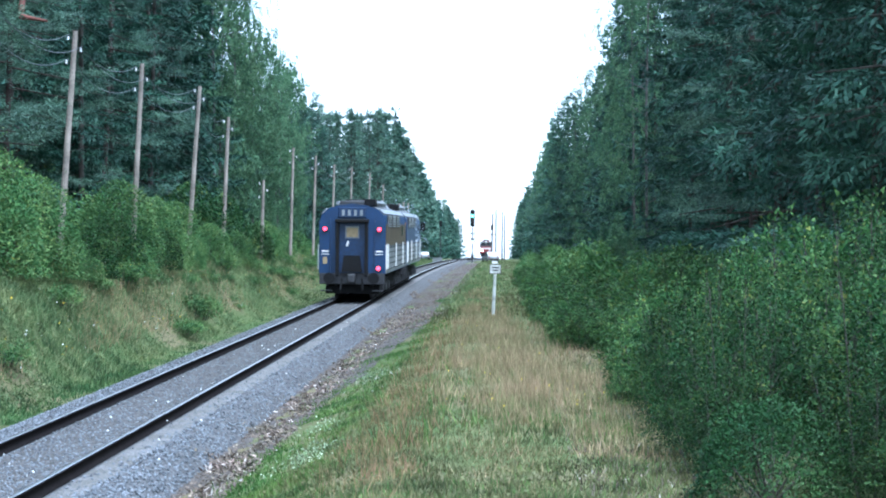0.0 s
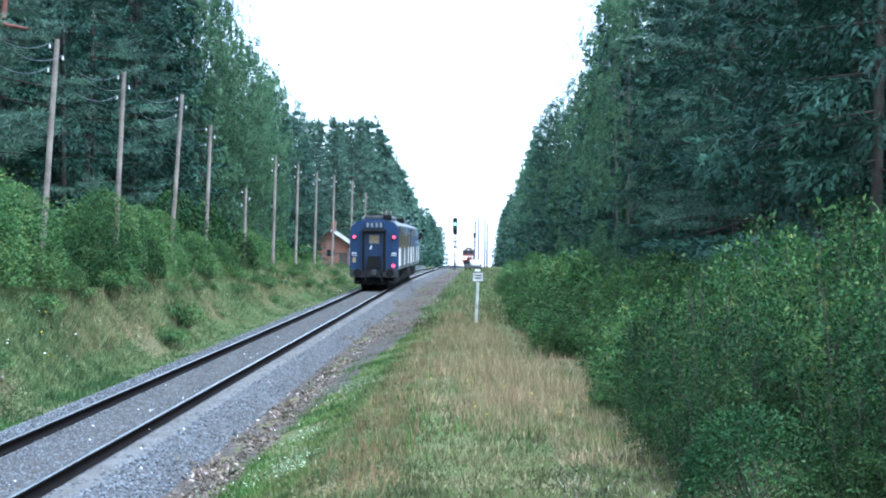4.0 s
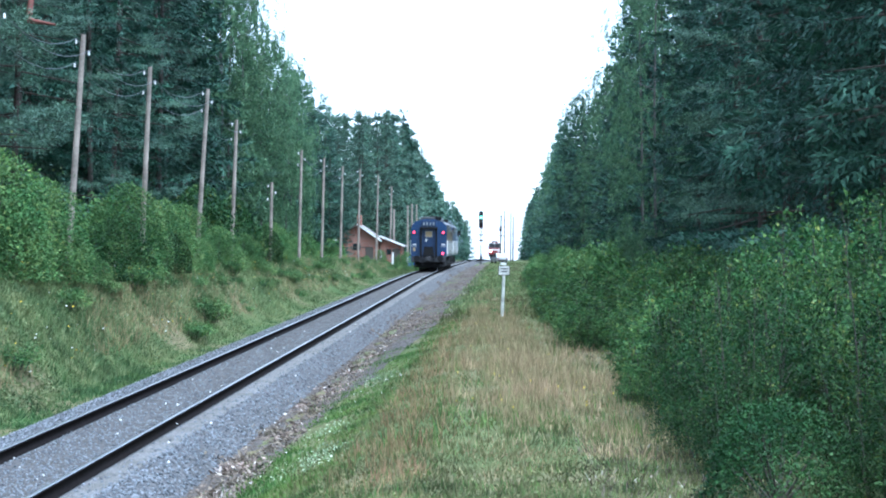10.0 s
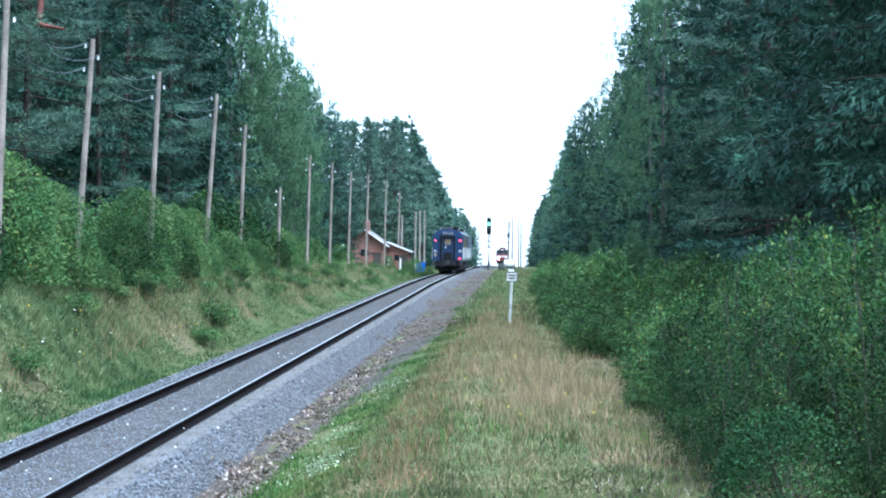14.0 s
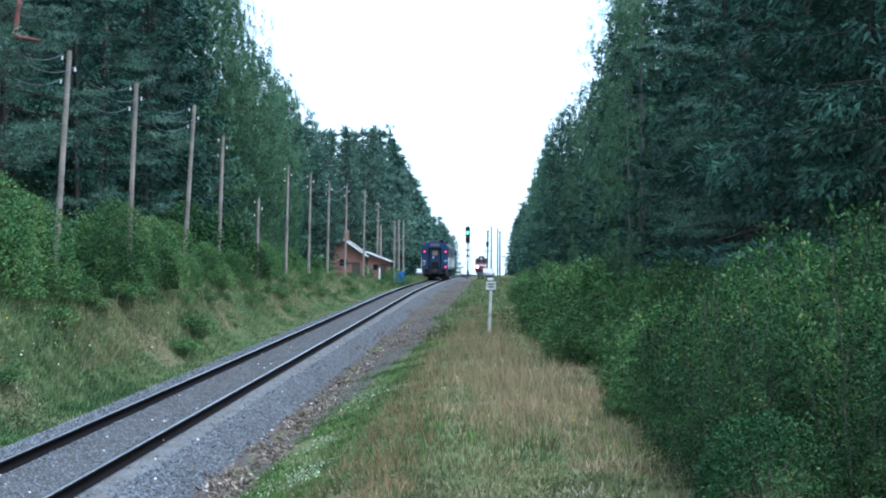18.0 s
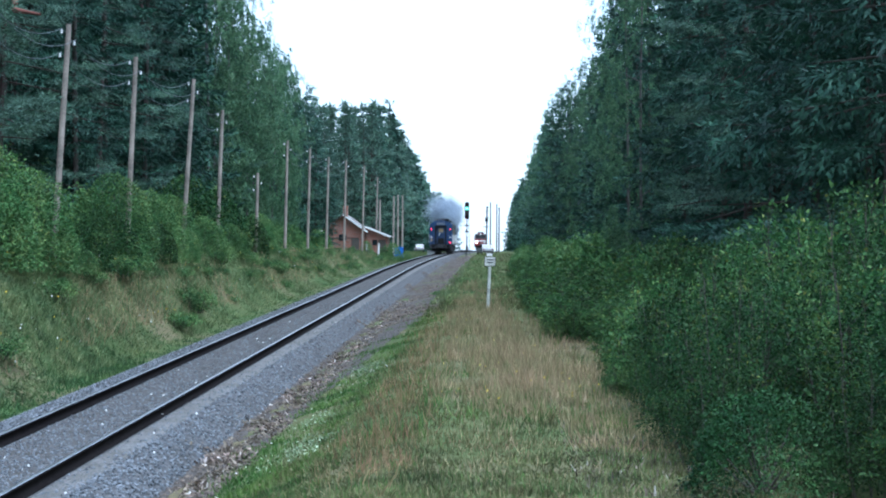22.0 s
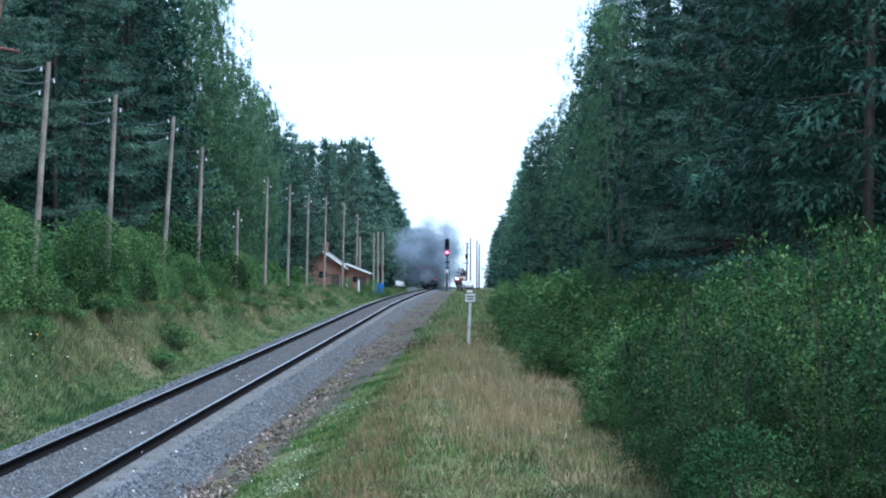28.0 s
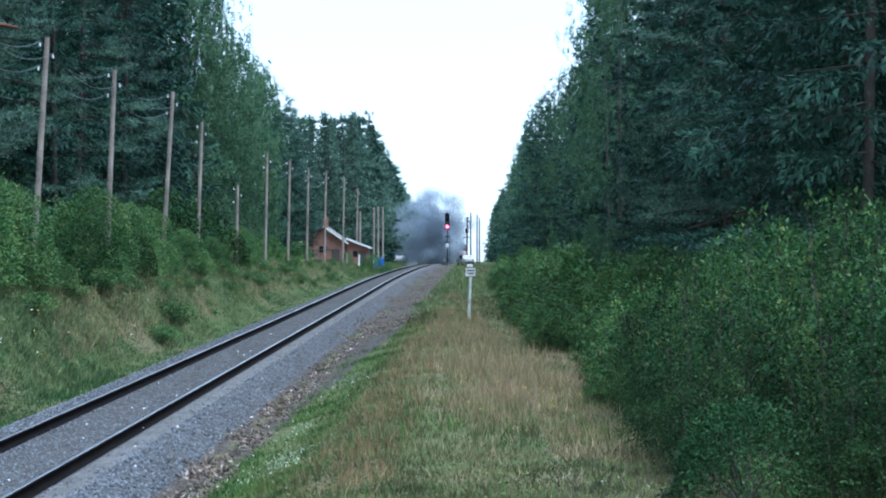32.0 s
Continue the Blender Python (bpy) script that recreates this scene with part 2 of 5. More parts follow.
M = {
    "ground": ground_mat(),
    "ballast": gravel_mat("grey_ballast", (0.055, 0.055, 0.058), (0.155, 0.156, 0.162)),
    "dusty": gravel_mat("dusty_ballast", (0.12, 0.117, 0.115), (0.25, 0.244, 0.238), 45),
    "oiled": gravel_mat("oil_stained_ballast", (0.05, 0.048, 0.048), (0.14, 0.135, 0.132)),
    "stone": island_mat("ballast_stone", (0.055, 0.06, 0.068), (0.21, 0.222, 0.245)),
    "spruce": leafy("spruce_needles", (0.018, 0.05, 0.037), (0.055, 0.12, 0.083), trans=0.15),
    "pine": leafy("pine_needles", (0.05, 0.098, 0.07), (0.13, 0.205, 0.148), trans=0.2),
    "birch": leafy("birch_leaves", (0.045, 0.098, 0.055), (0.122, 0.205, 0.103), trans=0.4),
    "bush": leafy("shrub_leaves", (0.01, 0.03, 0.01), (0.041, 0.088, 0.028), (0.11, 0.13, 0.03), trans=0.3, rough=0.5, spec=0.1, clump=0.45),
    "sapling": leafy("birch_sapling_leaves", (0.027, 0.07, 0.025), (0.1, 0.178, 0.052), (0.18, 0.2, 0.05), trans=0.35, rough=0.5, spec=0.13, clump=0.45),
    "darkbush": leafy("small_dark_leaves", (0.014, 0.046, 0.015), (0.042, 0.1, 0.031), trans=0.12, rough=0.5, spec=0.1),
    "willow": leafy("willow_leaves", (0.05, 0.112, 0.04), (0.115, 0.2, 0.064), (0.19, 0.23, 0.07), trans=0.3, rough=0.5, spec=0.12),
    "bark": plain("grey_bark", (0.06, 0.05, 0.043), 0.9, vary=0.5, scale=3, bump=0.03),
    "pinebark": plain("pine_bark", (0.045, 0.03, 0.025), 0.9, vary=0.5, scale=3, bump=0.03),
    "birchbark": plain("birch_bark", (0.09, 0.085, 0.08), 0.8, vary=0.5, scale=3, bump=0.01),
    "grass": leafy("green_grass", (0.056, 0.122, 0.026), (0.14, 0.238, 0.06), trans=0.3),
    "tallgrass": leafy("tall_meadow_grass", (0.06, 0.072, 0.028), (0.145, 0.145, 0.066), trans=0.3),
    "dry": leafy("dry_grass", (0.2, 0.152, 0.08), (0.44, 0.35, 0.2), trans=0.3),
    "bankgrass": leafy("bank_grass", (0.08, 0.13, 0.05), (0.2, 0.24, 0.11), trans=0.3),
    "redbark": plain("red_pine_limb", (0.16, 0.06, 0.045), 0.85, vary=0.3, scale=3),
    "herb": leafy("pale_herb_leaves", (0.15, 0.25, 0.11), (0.4, 0.46, 0.32), trans=0.3),
    "footgrass": leafy("dark_green_grass", (0.032, 0.066, 0.024), (0.078, 0.135, 0.048), trans=0.3),
    "litter": leafy("brown_plant_litter", (0.03, 0.022, 0.017), (0.24, 0.19, 0.15), (0.5, 0.46, 0.42), trans=0.1),
    "rusty": leafy("rusty_seed_heads", (0.19, 0.125, 0.066), (0.34, 0.235, 0.125), trans=0.3),
    "yellow": plain("yellow_flower", (0.7, 0.5, 0.03), 0.7),
    "whitefl": plain("white_flower", (0.75, 0.76, 0.7), 0.7),
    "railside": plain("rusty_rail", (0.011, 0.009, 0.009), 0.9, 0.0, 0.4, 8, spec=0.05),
    "railtop": plain("polished_rail_head", (0.42, 0.42, 0.44), 0.3, 0.9, 0.25, 5),
    "sleeper": plain("grey_concrete", (0.22, 0.21, 0.195), 0.9, vary=0.3, scale=5, bump=0.01),
    "pole": plain("weathered_grey_wood", (0.28, 0.235, 0.2), 0.9, vary=0.35, scale=2, bump=0.01),
    "white": plain("white_paint", (0.78, 0.78, 0.76), 0.6, vary=0.1),
    "whitewash": plain("dirty_whitewash", (0.52, 0.52, 0.49), 0.8, vary=0.5, scale=2.5, bump=0.004),
    "steel": plain("dark_steel", (0.06, 0.06, 0.065), 0.6, 0.6),
    "black": plain("sooty_black", (0.01, 0.01, 0.011), 0.8, spec=0.2),
    "blue": plain("blue_loco_paint", (0.008, 0.034, 0.102), 0.42, vary=0.3, scale=1.5),
    "brick": brick_mat(),
    "wire": plain("wire_metal", (0.10, 0.11, 0.12), 0.5, 0.7),
    "brown": plain("olive_side_paint", (0.1, 0.078, 0.05), 0.5, vary=0.35, scale=1.2),
    "greyside": plain("pale_grey_side_paint", (0.25, 0.265, 0.27), 0.5, vary=0.3, scale=1.4),
    "orange": plain("orange_paint", (0.5, 0.2, 0.05), 0.5, vary=0.3),
    "silver": plain("aluminium_roof_paint", (0.2, 0.215, 0.23), 0.5, 0.3, 0.25, 1.0),
    "bluegrey": plain("dull_blue_grey_side", (0.07, 0.1, 0.16), 0.5, vary=0.3, scale=1.3),
    "sootroof": plain("soot_grey_roof", (0.07, 0.073, 0.078), 0.6, vary=0.4, scale=1.2),
    "darkblue": plain("shaded_blue_door", (0.008, 0.028, 0.082), 0.45, vary=0.3),
    "red": plain("red_loco_paint", (0.22, 0.026, 0.024), 0.4, vary=0.2),
    "glass": plain("dark_glass", (0.02, 0.025, 0.03), 0.08, vary=0.1),
    "curtain": plain("yellowed_window_blind", (0.36, 0.27, 0.15), 0.8),
    "redlamp": plain("red_lamp", (1.0, 0.04, 0.08), 0.3, vary=0.0, emit=3.0),
    "redsignal": plain("red_signal_lens", (1.0, 0.03, 0.06), 0.3, vary=0.0, emit=22.0),
    "greensignal": plain("green_signal_lens", (0.3, 1.0, 0.65), 0.3, vary=0.0, emit=1.8),
    "headlamp": plain("headlamp_glow", (1.0, 0.85, 0.65), 0.3, vary=0.0, emit=14.0),
    "dirt": gravel_mat("brown_dirt", (0.05, 0.045, 0.042), (0.15, 0.135, 0.125), 30),
    "smoke": leafy("diesel_soot", (0.38, 0.43, 0.5), (0.56, 0.62, 0.7), trans=0.55, rough=1.0, clump=0.0, drift=0.0),
    "soil": island_mat("brown_soil_clod", (0.04, 0.03, 0.024), (0.18, 0.14, 0.11)),
    "bluebin": plain("blue_plastic", (0.02, 0.12, 0.5), 0.45),
    "roofing": plain("weathered_roof_sheet", (0.2, 0.18, 0.17), 0.8),
    "darkwood": plain("dark_tarred_wood", (0.08, 0.07, 0.06), 0.9),
    "porcelain": plain("porcelain", (0.8, 0.8, 0.8), 0.2, vary=0.05),
}


# ================= mesh helpers =================
def mesh_np(name, v, f):
    """A mesh from vertex and face arrays (all faces of one size)."""
    v, f = np.asarray(v, np.float32), np.asarray(f, np.int32)
    me = bpy.data.meshes.new(name)
    k = f.shape[1]
    me.vertices.add(len(v))
    me.vertices.foreach_set("co", v.ravel())
    me.loops.add(f.size)
    me.loops.foreach_set("vertex_index", f.ravel())
    me.polygons.add(len(f))
    me.polygons.foreach_set("loop_start", np.arange(len(f), dtype=np.int32) * k)
    me.update(calc_edges=True)
    return me


def np_part(name, v, f, material, parent=None, label=""):
    me = mesh_np(name, v, f)
    me.materials.append(M[material] if isinstance(material, str) else material)
    ob = new(name, me)
    ob.parent = parent
    if label:
        tagged(ob, label)
    return ob


def part(name, bm, material, parent=None, label="", smooth=False):
    """One bmesh as one object under its thing."""
    me = bpy.data.meshes.new(name)
    bmesh.ops.recalc_face_normals(bm, faces=bm.faces)
    bm.to_mesh(me)
    bm.free()
    me.materials.append(M[material] if isinstance(material, str) else material)
    if smooth:
        me.shade_smooth()
    ob = new(name, me)
    ob.parent = parent
    if label:
        tagged(ob, label)
    return ob


def box(size, at=(0, 0, 0), bevel=0.0, bm=None, rot=None):
    bm = bm or bmesh.new()
    m = Matrix.Translation(at) @ (rot or Matrix()) @ Matrix.Diagonal((*size, 1))
    g = bmesh.ops.create_cube(bm, size=1, matrix=m)
    if bevel:
        es = {e for v in g["verts"] for e in v.link_edges}
        bmesh.ops.bevel(bm, geom=list(es), offset=bevel, segments=2, affect="EDGES", profile=0.6)
    return bm


def rod(a, b, r0, r1=None, n=8, bm=None):
    bm = bm or bmesh.new()
    a, b = Vector(a), Vector(b)
    d = b - a
    m = Matrix.Translation((a + b) / 2) @ d.to_track_quat("Z", "Y").to_matrix().to_4x4()
    bmesh.ops.create_cone(bm, cap_ends=True, segments=n, radius1=r0, radius2=r0 if r1 is None else r1, depth=d.length, matrix=m)
    return bm


def thing(name, m, label, category, group="", kind=""):
    ob = new(name)
    ob.matrix_basis = m
    return tagged(ob, label, category, group, kind)


# ================= the lie of the land =================
def smooth_interp(y, ys, zs, w=14):
    return sum(np.interp(np.asarray(y, float) + k * w / 2, ys, zs) for k in (-2, -1, 0, 1, 2)) / 5


def rail_z(y):
    return smooth_interp(y, [-60, 0, 77, 100, 126, 164, 187, 234, 249, 530, 900, 4000],
                         [-0.6, 0.0, 0.83, 1.10, 1.37, 1.48, 1.50, 1.43, 1.41, 0.3, -2.0, -30])


def track_x(y):
    return smooth_interp(y, [-60, 125, 190, 250, 520, 4000], [-6.5, -6.5, -6.65, -6.9, -8.6, -36], 30)


def bumps(x, y, s):
    return (np.sin(x * 1.7 * s + 0.6 * np.sin(y * 0.9 * s)) + np.sin(y * 1.3 * s + 1.1 * np.sin(x * 0.7 * s + 2)) + np.sin((x + y) * 0.61 * s + 1)) / 3


def ground_z(x, y):
    x, y = np.asarray(x, float), np.asarray(y, float)
    rz, d = rail_z(y), x - track_x(y)
    left = smooth_interp(y, [-60, 20, 130, 165, 200, 300, 520, 900, 5000], [2.2, 2.3, 2.4, 1.9, 1.35, 1.1, 0.0, -2.6, -38])
    right = smooth_interp(y, [-60, 0, 12, 40, 125, 200, 300, 520, 900, 5000], [1.6, 1.5, 0.8, 0.75, 1.0, 1.3, 1.15, 0.0, -2.6, -38])
    bed = rz - 0.62
    t = np.clip((-d - 3.4) / 2.6, 0, 1)
    zl = bed - 0.05 + (left - bed) * t * t * (3 - 2 * t)
    t = np.clip((d - 1.9) / 3.9, 0, 1)
    foot = rz - 0.53
    zr = foot + (right - foot) * t * t * (3 - 2 * t)
    z = np.where(d < 0, zl, zr)
    return z + np.where(np.abs(d) > 2.2, 0.06 * bumps(x, y, 1.0) + 0.03 * bumps(y, x, 2.7), 0)


def grid_sheet(name, xs, ys, zfun, material):
    X, Y = np.meshgrid(xs, ys)
    v = np.stack([X.ravel(), Y.ravel(), zfun(X, Y).ravel()], 1)
    nx = len(xs)
    i = (np.arange(len(ys) - 1)[:, None] * nx + np.arange(nx - 1)[None]).ravel()
    ob = np_part(name, v, np.stack([i, i + 1, i + nx + 1, i + nx], 1), material)
    ob.data.shade_smooth()
    return ob


gx = np.concatenate([[-3000, -1200, -500, -200, -90, -50, -35], np.arange(-26, 10.1, 0.4), [14, 20, 35, 60, 120, 300, 900, 3000]])
gy = np.concatenate([[-300, -120, -60, -30, -10], np.arange(0, 90, 0.6), np.arange(90, 300, 2), np.arange(300, 600, 10), [650, 750, 1000, 1500, 2500, 4500]])
ground = tagged(grid_sheet("ground", gx, gy, ground_z, "ground"), "grassy cutting with green and dry grass", "ground", kind="structure")


# ================= track =================
def ribbon(name, prof, ys, xf, zf, material, parent=None, closed=True, label=""):
    """A profile of (across, up) drawn along the line."""
    ys = np.asarray(ys, float)
    X, Z = xf(ys), zf(ys)
    n = len(prof)
    v = np.stack([np.stack([X + a, ys, Z + u], 1) for a, u in prof], 1).reshape(-1, 3)
    f = []
    for j in range(n if closed else n - 1):
        k = (j + 1) % n
        i = np.arange(len(ys) - 1) * n
        f.append(np.stack([i + j, i + k, i + n + k, i + n + j], 1))
    return np_part(name, v, np.concatenate(f), material, parent, label)


TY = np.concatenate([np.arange(-20, 100, 2.0), np.arange(100, 300, 4.0), np.arange(300, 1001, 20.0)])
BALLAST = [(-2.75, -0.66), (-1.8, -0.27), (-1.2, -0.2), (-0.9, -0.19), (-0.6, -0.17), (0.6, -0.17), (0.9, -0.18), (1.15, -0.18), (1.4, -0.205), (1.62, -0.27), (2.2, -0.66)]
track_bed = tagged(ribbon("track_bed", BALLAST, TY, track_x, rail_z, "ballast", closed=False), "grey crushed stone ballast under the railway track", "ballast", kind="structure")
ribbon("stained_middle", [(-0.66, -0.169), (-0.4, -0.163), (0.4, -0.163), (0.66, -0.169)], TY, track_x, rail_z, "oiled", track_bed, False, "brown oil-stained ballast between the rails")
for d0, d1 in ((-1.24, -0.9), (0.89, 1.3)):
    ribbon("dusty_edge", [(d0, -0.188), (d0 + 0.05, -0.172), (d1 - 0.05, -0.172), (d1, -0.19)], TY, track_x, rail_z, "dusty", track_bed, False, "pale dusty gravel over the sleeper ends")
RAIL = [(-0.075, -0.18), (-0.07, -0.165), (-0.012, -0.14), (-0.012, -0.05), (-0.036, -0.04), (-0.036, -0.006), (-0.03, -0.001),
        (0.03, -0.001), (0.036, -0.006), (0.036, -0.04), (0.012, -0.05), (0.012, -0.14), (0.07, -0.165), (0.075, -0.18)]


def rail_pair(xf, ys):
    for side in (-0.8, 0.8):
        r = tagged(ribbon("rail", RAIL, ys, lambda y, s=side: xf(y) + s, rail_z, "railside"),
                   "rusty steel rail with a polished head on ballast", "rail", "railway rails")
        ribbon("rail_head", [(-0.032, 0.0), (-0.026, 0.004), (0.026, 0.004), (0.032, 0.0)], ys, lambda y, s=side: xf(y) + s, rail_z, "railtop", r, False, "polished running surface")


rail_pair(track_x, TY)


def loop_x(y):
    return smooth_interp(y, [300, 350, 395, 430, 510, 1000], [-7.4, -6.2, -3.9, -3.2, -3.3, -4.2], 20)


LY = np.arange(320, 801, 12.0)
tagged(ribbon("track_bed", BALLAST, LY, loop_x, lambda y: rail_z(y) - 0.02, "ballast", closed=False), "ballast of the passing loop", "ballast", kind="structure")
rail_pair(loop_x, LY)

# ================= plants: shapes =================
rng = np.random.default_rng(7)


def unit(v):
    return v / np.maximum(np.linalg.norm(v, axis=-1, keepdims=True), 1e-6)


def leaves(c, u, w, ln, wd):
    """Diamond blades: from c along u, w across."""
    ln, wd = np.broadcast_to(np.asarray(ln, float), len(c))[:, None], np.broadcast_to(np.asarray(wd, float), len(c))[:, None]
    m = c + u * ln * 0.45
    v = np.stack([c, m + w * wd / 2, c + u * ln, m - w * wd / 2], 1).reshape(-1, 3)
    return v, np.arange(len(c) * 4).reshape(-1, 4)


def needles(c, u, w, ln, wd):
    """Narrow pointed blades: from c along u, w across."""
    ln, wd = np.broadcast_to(np.asarray(ln, float), len(c))[:, None], np.broadcast_to(np.asarray(wd, float), len(c))[:, None]
    v = np.stack([c + w * wd / 2, c + u * ln, c - w * wd / 2], 1).reshape(-1, 3)
    return v, np.arange(len(c) * 3).reshape(-1, 3)


def crossing(u):
    r = unit(rng.normal(size=u.shape))
    return unit(np.cross(u, r))


def tubes(segs, n=6):
    """Tapered limbs: rows of (a, b, r0, r1)."""
    vs, fs, o = [], [], 0
    for a, b, r0, r1 in segs:
        a, b = np.asarray(a, float), np.asarray(b, float)
        d = unit(b - a)
        p = unit(np.cross(d, [0.31, 0.87, 0.38]))
        q = np.cross(d, p)
        t = np.arange(n) * 2 * np.pi / n
        ring = np.cos(t)[:, None] * p + np.sin(t)[:, None] * q
        vs += [a + ring * r0, b + ring * r1]
        i = np.arange(n)
        fs.append(np.stack([o + i, o + (i + 1) % n, o + n + (i + 1) % n, o + n + i], 1))
        o += 2 * n
    return np.concatenate(vs), np.concatenate(fs)


def tree(name, trunk, crown, bark, leaf, label):
    t = tagged(new(name), label, "tree")
    np_part("trunk", *trunk, bark, t)
    np_part("crown", *crown, leaf, t)
    return t


def with_core(crown, h, R, low, n, size):
    """Adds the dense inner growth round the trunk to a crown of narrow blades."""
    v, f = crown
    t = rng.uniform(0, 1, n)
    a = rng.uniform(0, 6.283, n)
    z = h * (low + (0.93 - low) * t)
    r = R * (1 - t) ** 0.7 * rng.uniform(0.02, 0.45, n)
    c = np.stack([np.cos(a) * r, np.sin(a) * r, z], 1)
    u = unit(np.stack([np.cos(a), np.sin(a), rng.uniform(-1.2, 0.1, n)], 1) + rng.normal(0, 0.4, (n, 3)))
    v2, f2 = needles(c, u, crossing(u), size * rng.uniform(0.7, 1.3, n), size * 0.3)
    return np.concatenate([v, v2]), np.concatenate([f, f2 + len(v)])


def outward(u, n, k=0.45):
    """Which way a blade along u spreads so that its flat side looks along n."""
    return unit(np.cross(u, n) + rng.normal(0, k, u.shape))


def stem_limbs(h):
    return [((0, 0, 0), (0.06, 0, h * 0.55), h * 0.0075, h * 0.005), ((0.06, 0, h * 0.55), (0, 0.04, h), h * 0.005, 0.012)]


def spruce_data(h, R, low, gap, per, dens, size, core):
    """Tiers of drooping boughs: side twigs like a fern's, with hanging twiglets, and dark gaps between the tiers."""
    limbs, C, U, N = stem_limbs(h), [], [], []
    z = h * low
    while z < h * 0.985:
        f = 1 - z / h
        turn = rng.uniform(0, 6.283)
        for k in range(per if f > 0.12 else 4):
            a = turn + 6.283 * k / per + rng.normal(0, 0.22)
            r = (R * min(1, f * 1.2) ** 0.75 + 0.12) * rng.uniform(0.6, 1.15)
            d, e = np.array([math.cos(a), math.sin(a), 0]), np.array([-math.sin(a), math.cos(a), 0])
            zb = z + rng.normal(0, 0.16) * gap
            sag, lift = rng.uniform(0.24, 0.42), rng.uniform(0.12, 0.26)
            if r > 1.2 and k % 2 == 0:
                limbs.append(((0, 0, zb), (d[0] * r * 0.6, d[1] * r * 0.6, zb - sag * 0.3 * r), 0.03, 0.012))
            m = max(4, int(dens * r * rng.uniform(0.85, 1.15)))
            nt = max(3, int(r / max(0.17, 0.6 * size)))
            s = 0.2 + 0.8 * (rng.integers(1, nt + 1, m) / nt) ** 0.8
            side = np.where(rng.uniform(0, 1, m) < 0.5, -1.0, 1.0)
            tl = 0.42 * r * np.clip(1.12 - s, 0, 1) ** 0.7 * np.clip(s * 2.2, 0, 1) + 0.1
            t = rng.uniform(0, 1, m) ** 0.8 * tl
            way = d[None] * 0.72 + e[None] * (side * 0.7)[:, None]
            hang = rng.uniform(0, 1, m) < 0.3
            drop = np.where(hang, rng.uniform(0, 0.42, m) * min(1.0, r / 1.6), 0)
            zz = zb + r * (0.06 * s - sag * s * s + lift * s ** 4) - 0.22 * t - drop
            C.append(d * (s * r)[:, None] + way * t[:, None] + np.stack([0 * s, 0 * s, zz], 1) + rng.normal(0, 0.02 + 0.05 * size, (m, 3)))
            u = way + rng.normal(0, 0.3, (m, 3))
            u[:, 2] = np.where(hang, -1.1, -0.12 + 0.5 * s ** 3) + rng.normal(0, 0.2, m)
            U.append(unit(u))
            N.append(np.where(hang[:, None], d[None] + [0, 0, 0.3], d[None] * 0.35 + [0, 0, 1.0]))
        z += gap * (0.45 + 0.65 * f)
    n = 12
    C.append(np.stack([np.zeros(n), np.zeros(n), np.linspace(h - 1.4, h - 0.3, n)], 1))
    a = rng.uniform(0, 6.283, n)
    U.append(unit(np.stack([np.cos(a), np.sin(a), rng.uniform(0.8, 4, n)], 1)))
    N.append(np.stack([np.cos(a), np.sin(a), 0 * a + 0.4], 1))
    C, U, N = np.concatenate(C), np.concatenate(U), np.concatenate(N)
    L = size * rng.uniform(0.65, 1.35, len(C))
    return tubes(limbs), with_core(needles(C, U, outward(U, N, 0.35), L, L * 0.4), h, R, low, *core)


def pine_data(h, R, low, gap, per, tufts, fill, size, core):
    """Whorls of rising boughs that end in rounded tufts of needles, bare limbs between them."""
    limbs, C, U, N = stem_limbs(h), [], [], []
    z = h * low
    while z < h * 0.985:
        f = 1 - z / h
        turn = rng.uniform(0, 6.283)
        for k in range(per):
            a = turn + 6.283 * k / per + rng.normal(0, 0.3)
            r = (R * min(1, f * 1.35) ** 0.9 + 0.15) * rng.uniform(0.5, 1.12)
            d, e = np.array([math.cos(a), math.sin(a), 0]), np.array([-math.sin(a), math.cos(a), 0])
            zb = z + rng.normal(0, 0.2) * gap
            sag, lift = rng.uniform(0.1, 0.3), rng.uniform(0.12, 0.32)
            if r > 0.9:
                limbs.append(((0, 0, zb), (d[0] * r * 0.75, d[1] * r * 0.75, zb - sag * 0.45 * r), 0.035, 0.012))
            nt = max(2, int(tufts * r / R * rng.uniform(0.8, 1.2)))
            s = 0.38 + 0.62 * rng.uniform(0, 1, nt) ** 0.7
            q = rng.uniform(-1, 1, nt) * 0.36 * r * np.sin(np.pi * np.clip(s * 0.8 + 0.1, 0, 1))
            cen = d * (s * r)[:, None] + e * q[:, None] + np.stack([0 * s, 0 * s, zb + r * (0.08 * s - sag * s * s + lift * s ** 4) + rng.normal(0, 0.06, nt)], 1)
            rad = rng.uniform(0.22, 0.38, nt) * (1.0 if size < 0.3 else 1.3)
            g = unit(rng.normal(size=(nt, fill, 3)) + [0, 0, 0.45])
            C.append((cen[:, None] + g * (rad[:, None, None] * rng.uniform(0.25, 0.9, (nt, fill, 1))) * [1.3, 1.3, 0.5]).reshape(-1, 3))
            U.append(unit((g * [1, 1, 0.8] + d * 0.5 + rng.normal(0, 0.35, g.shape)).reshape(-1, 3)))
            N.append((g * [0.6, 0.6, 1.0] + [0, 0, 0.35]).reshape(-1, 3))
        z += gap * (0.5 + 0.6 * f)
    C, U, N = np.concatenate(C), np.concatenate(U), np.concatenate(N)
    L = size * rng.uniform(0.65, 1.35, len(C))
    return tubes(limbs), with_core(needles(C, U, outward(U, N, 0.4), L, L * 0.42), h, R * 0.7, low, *core)


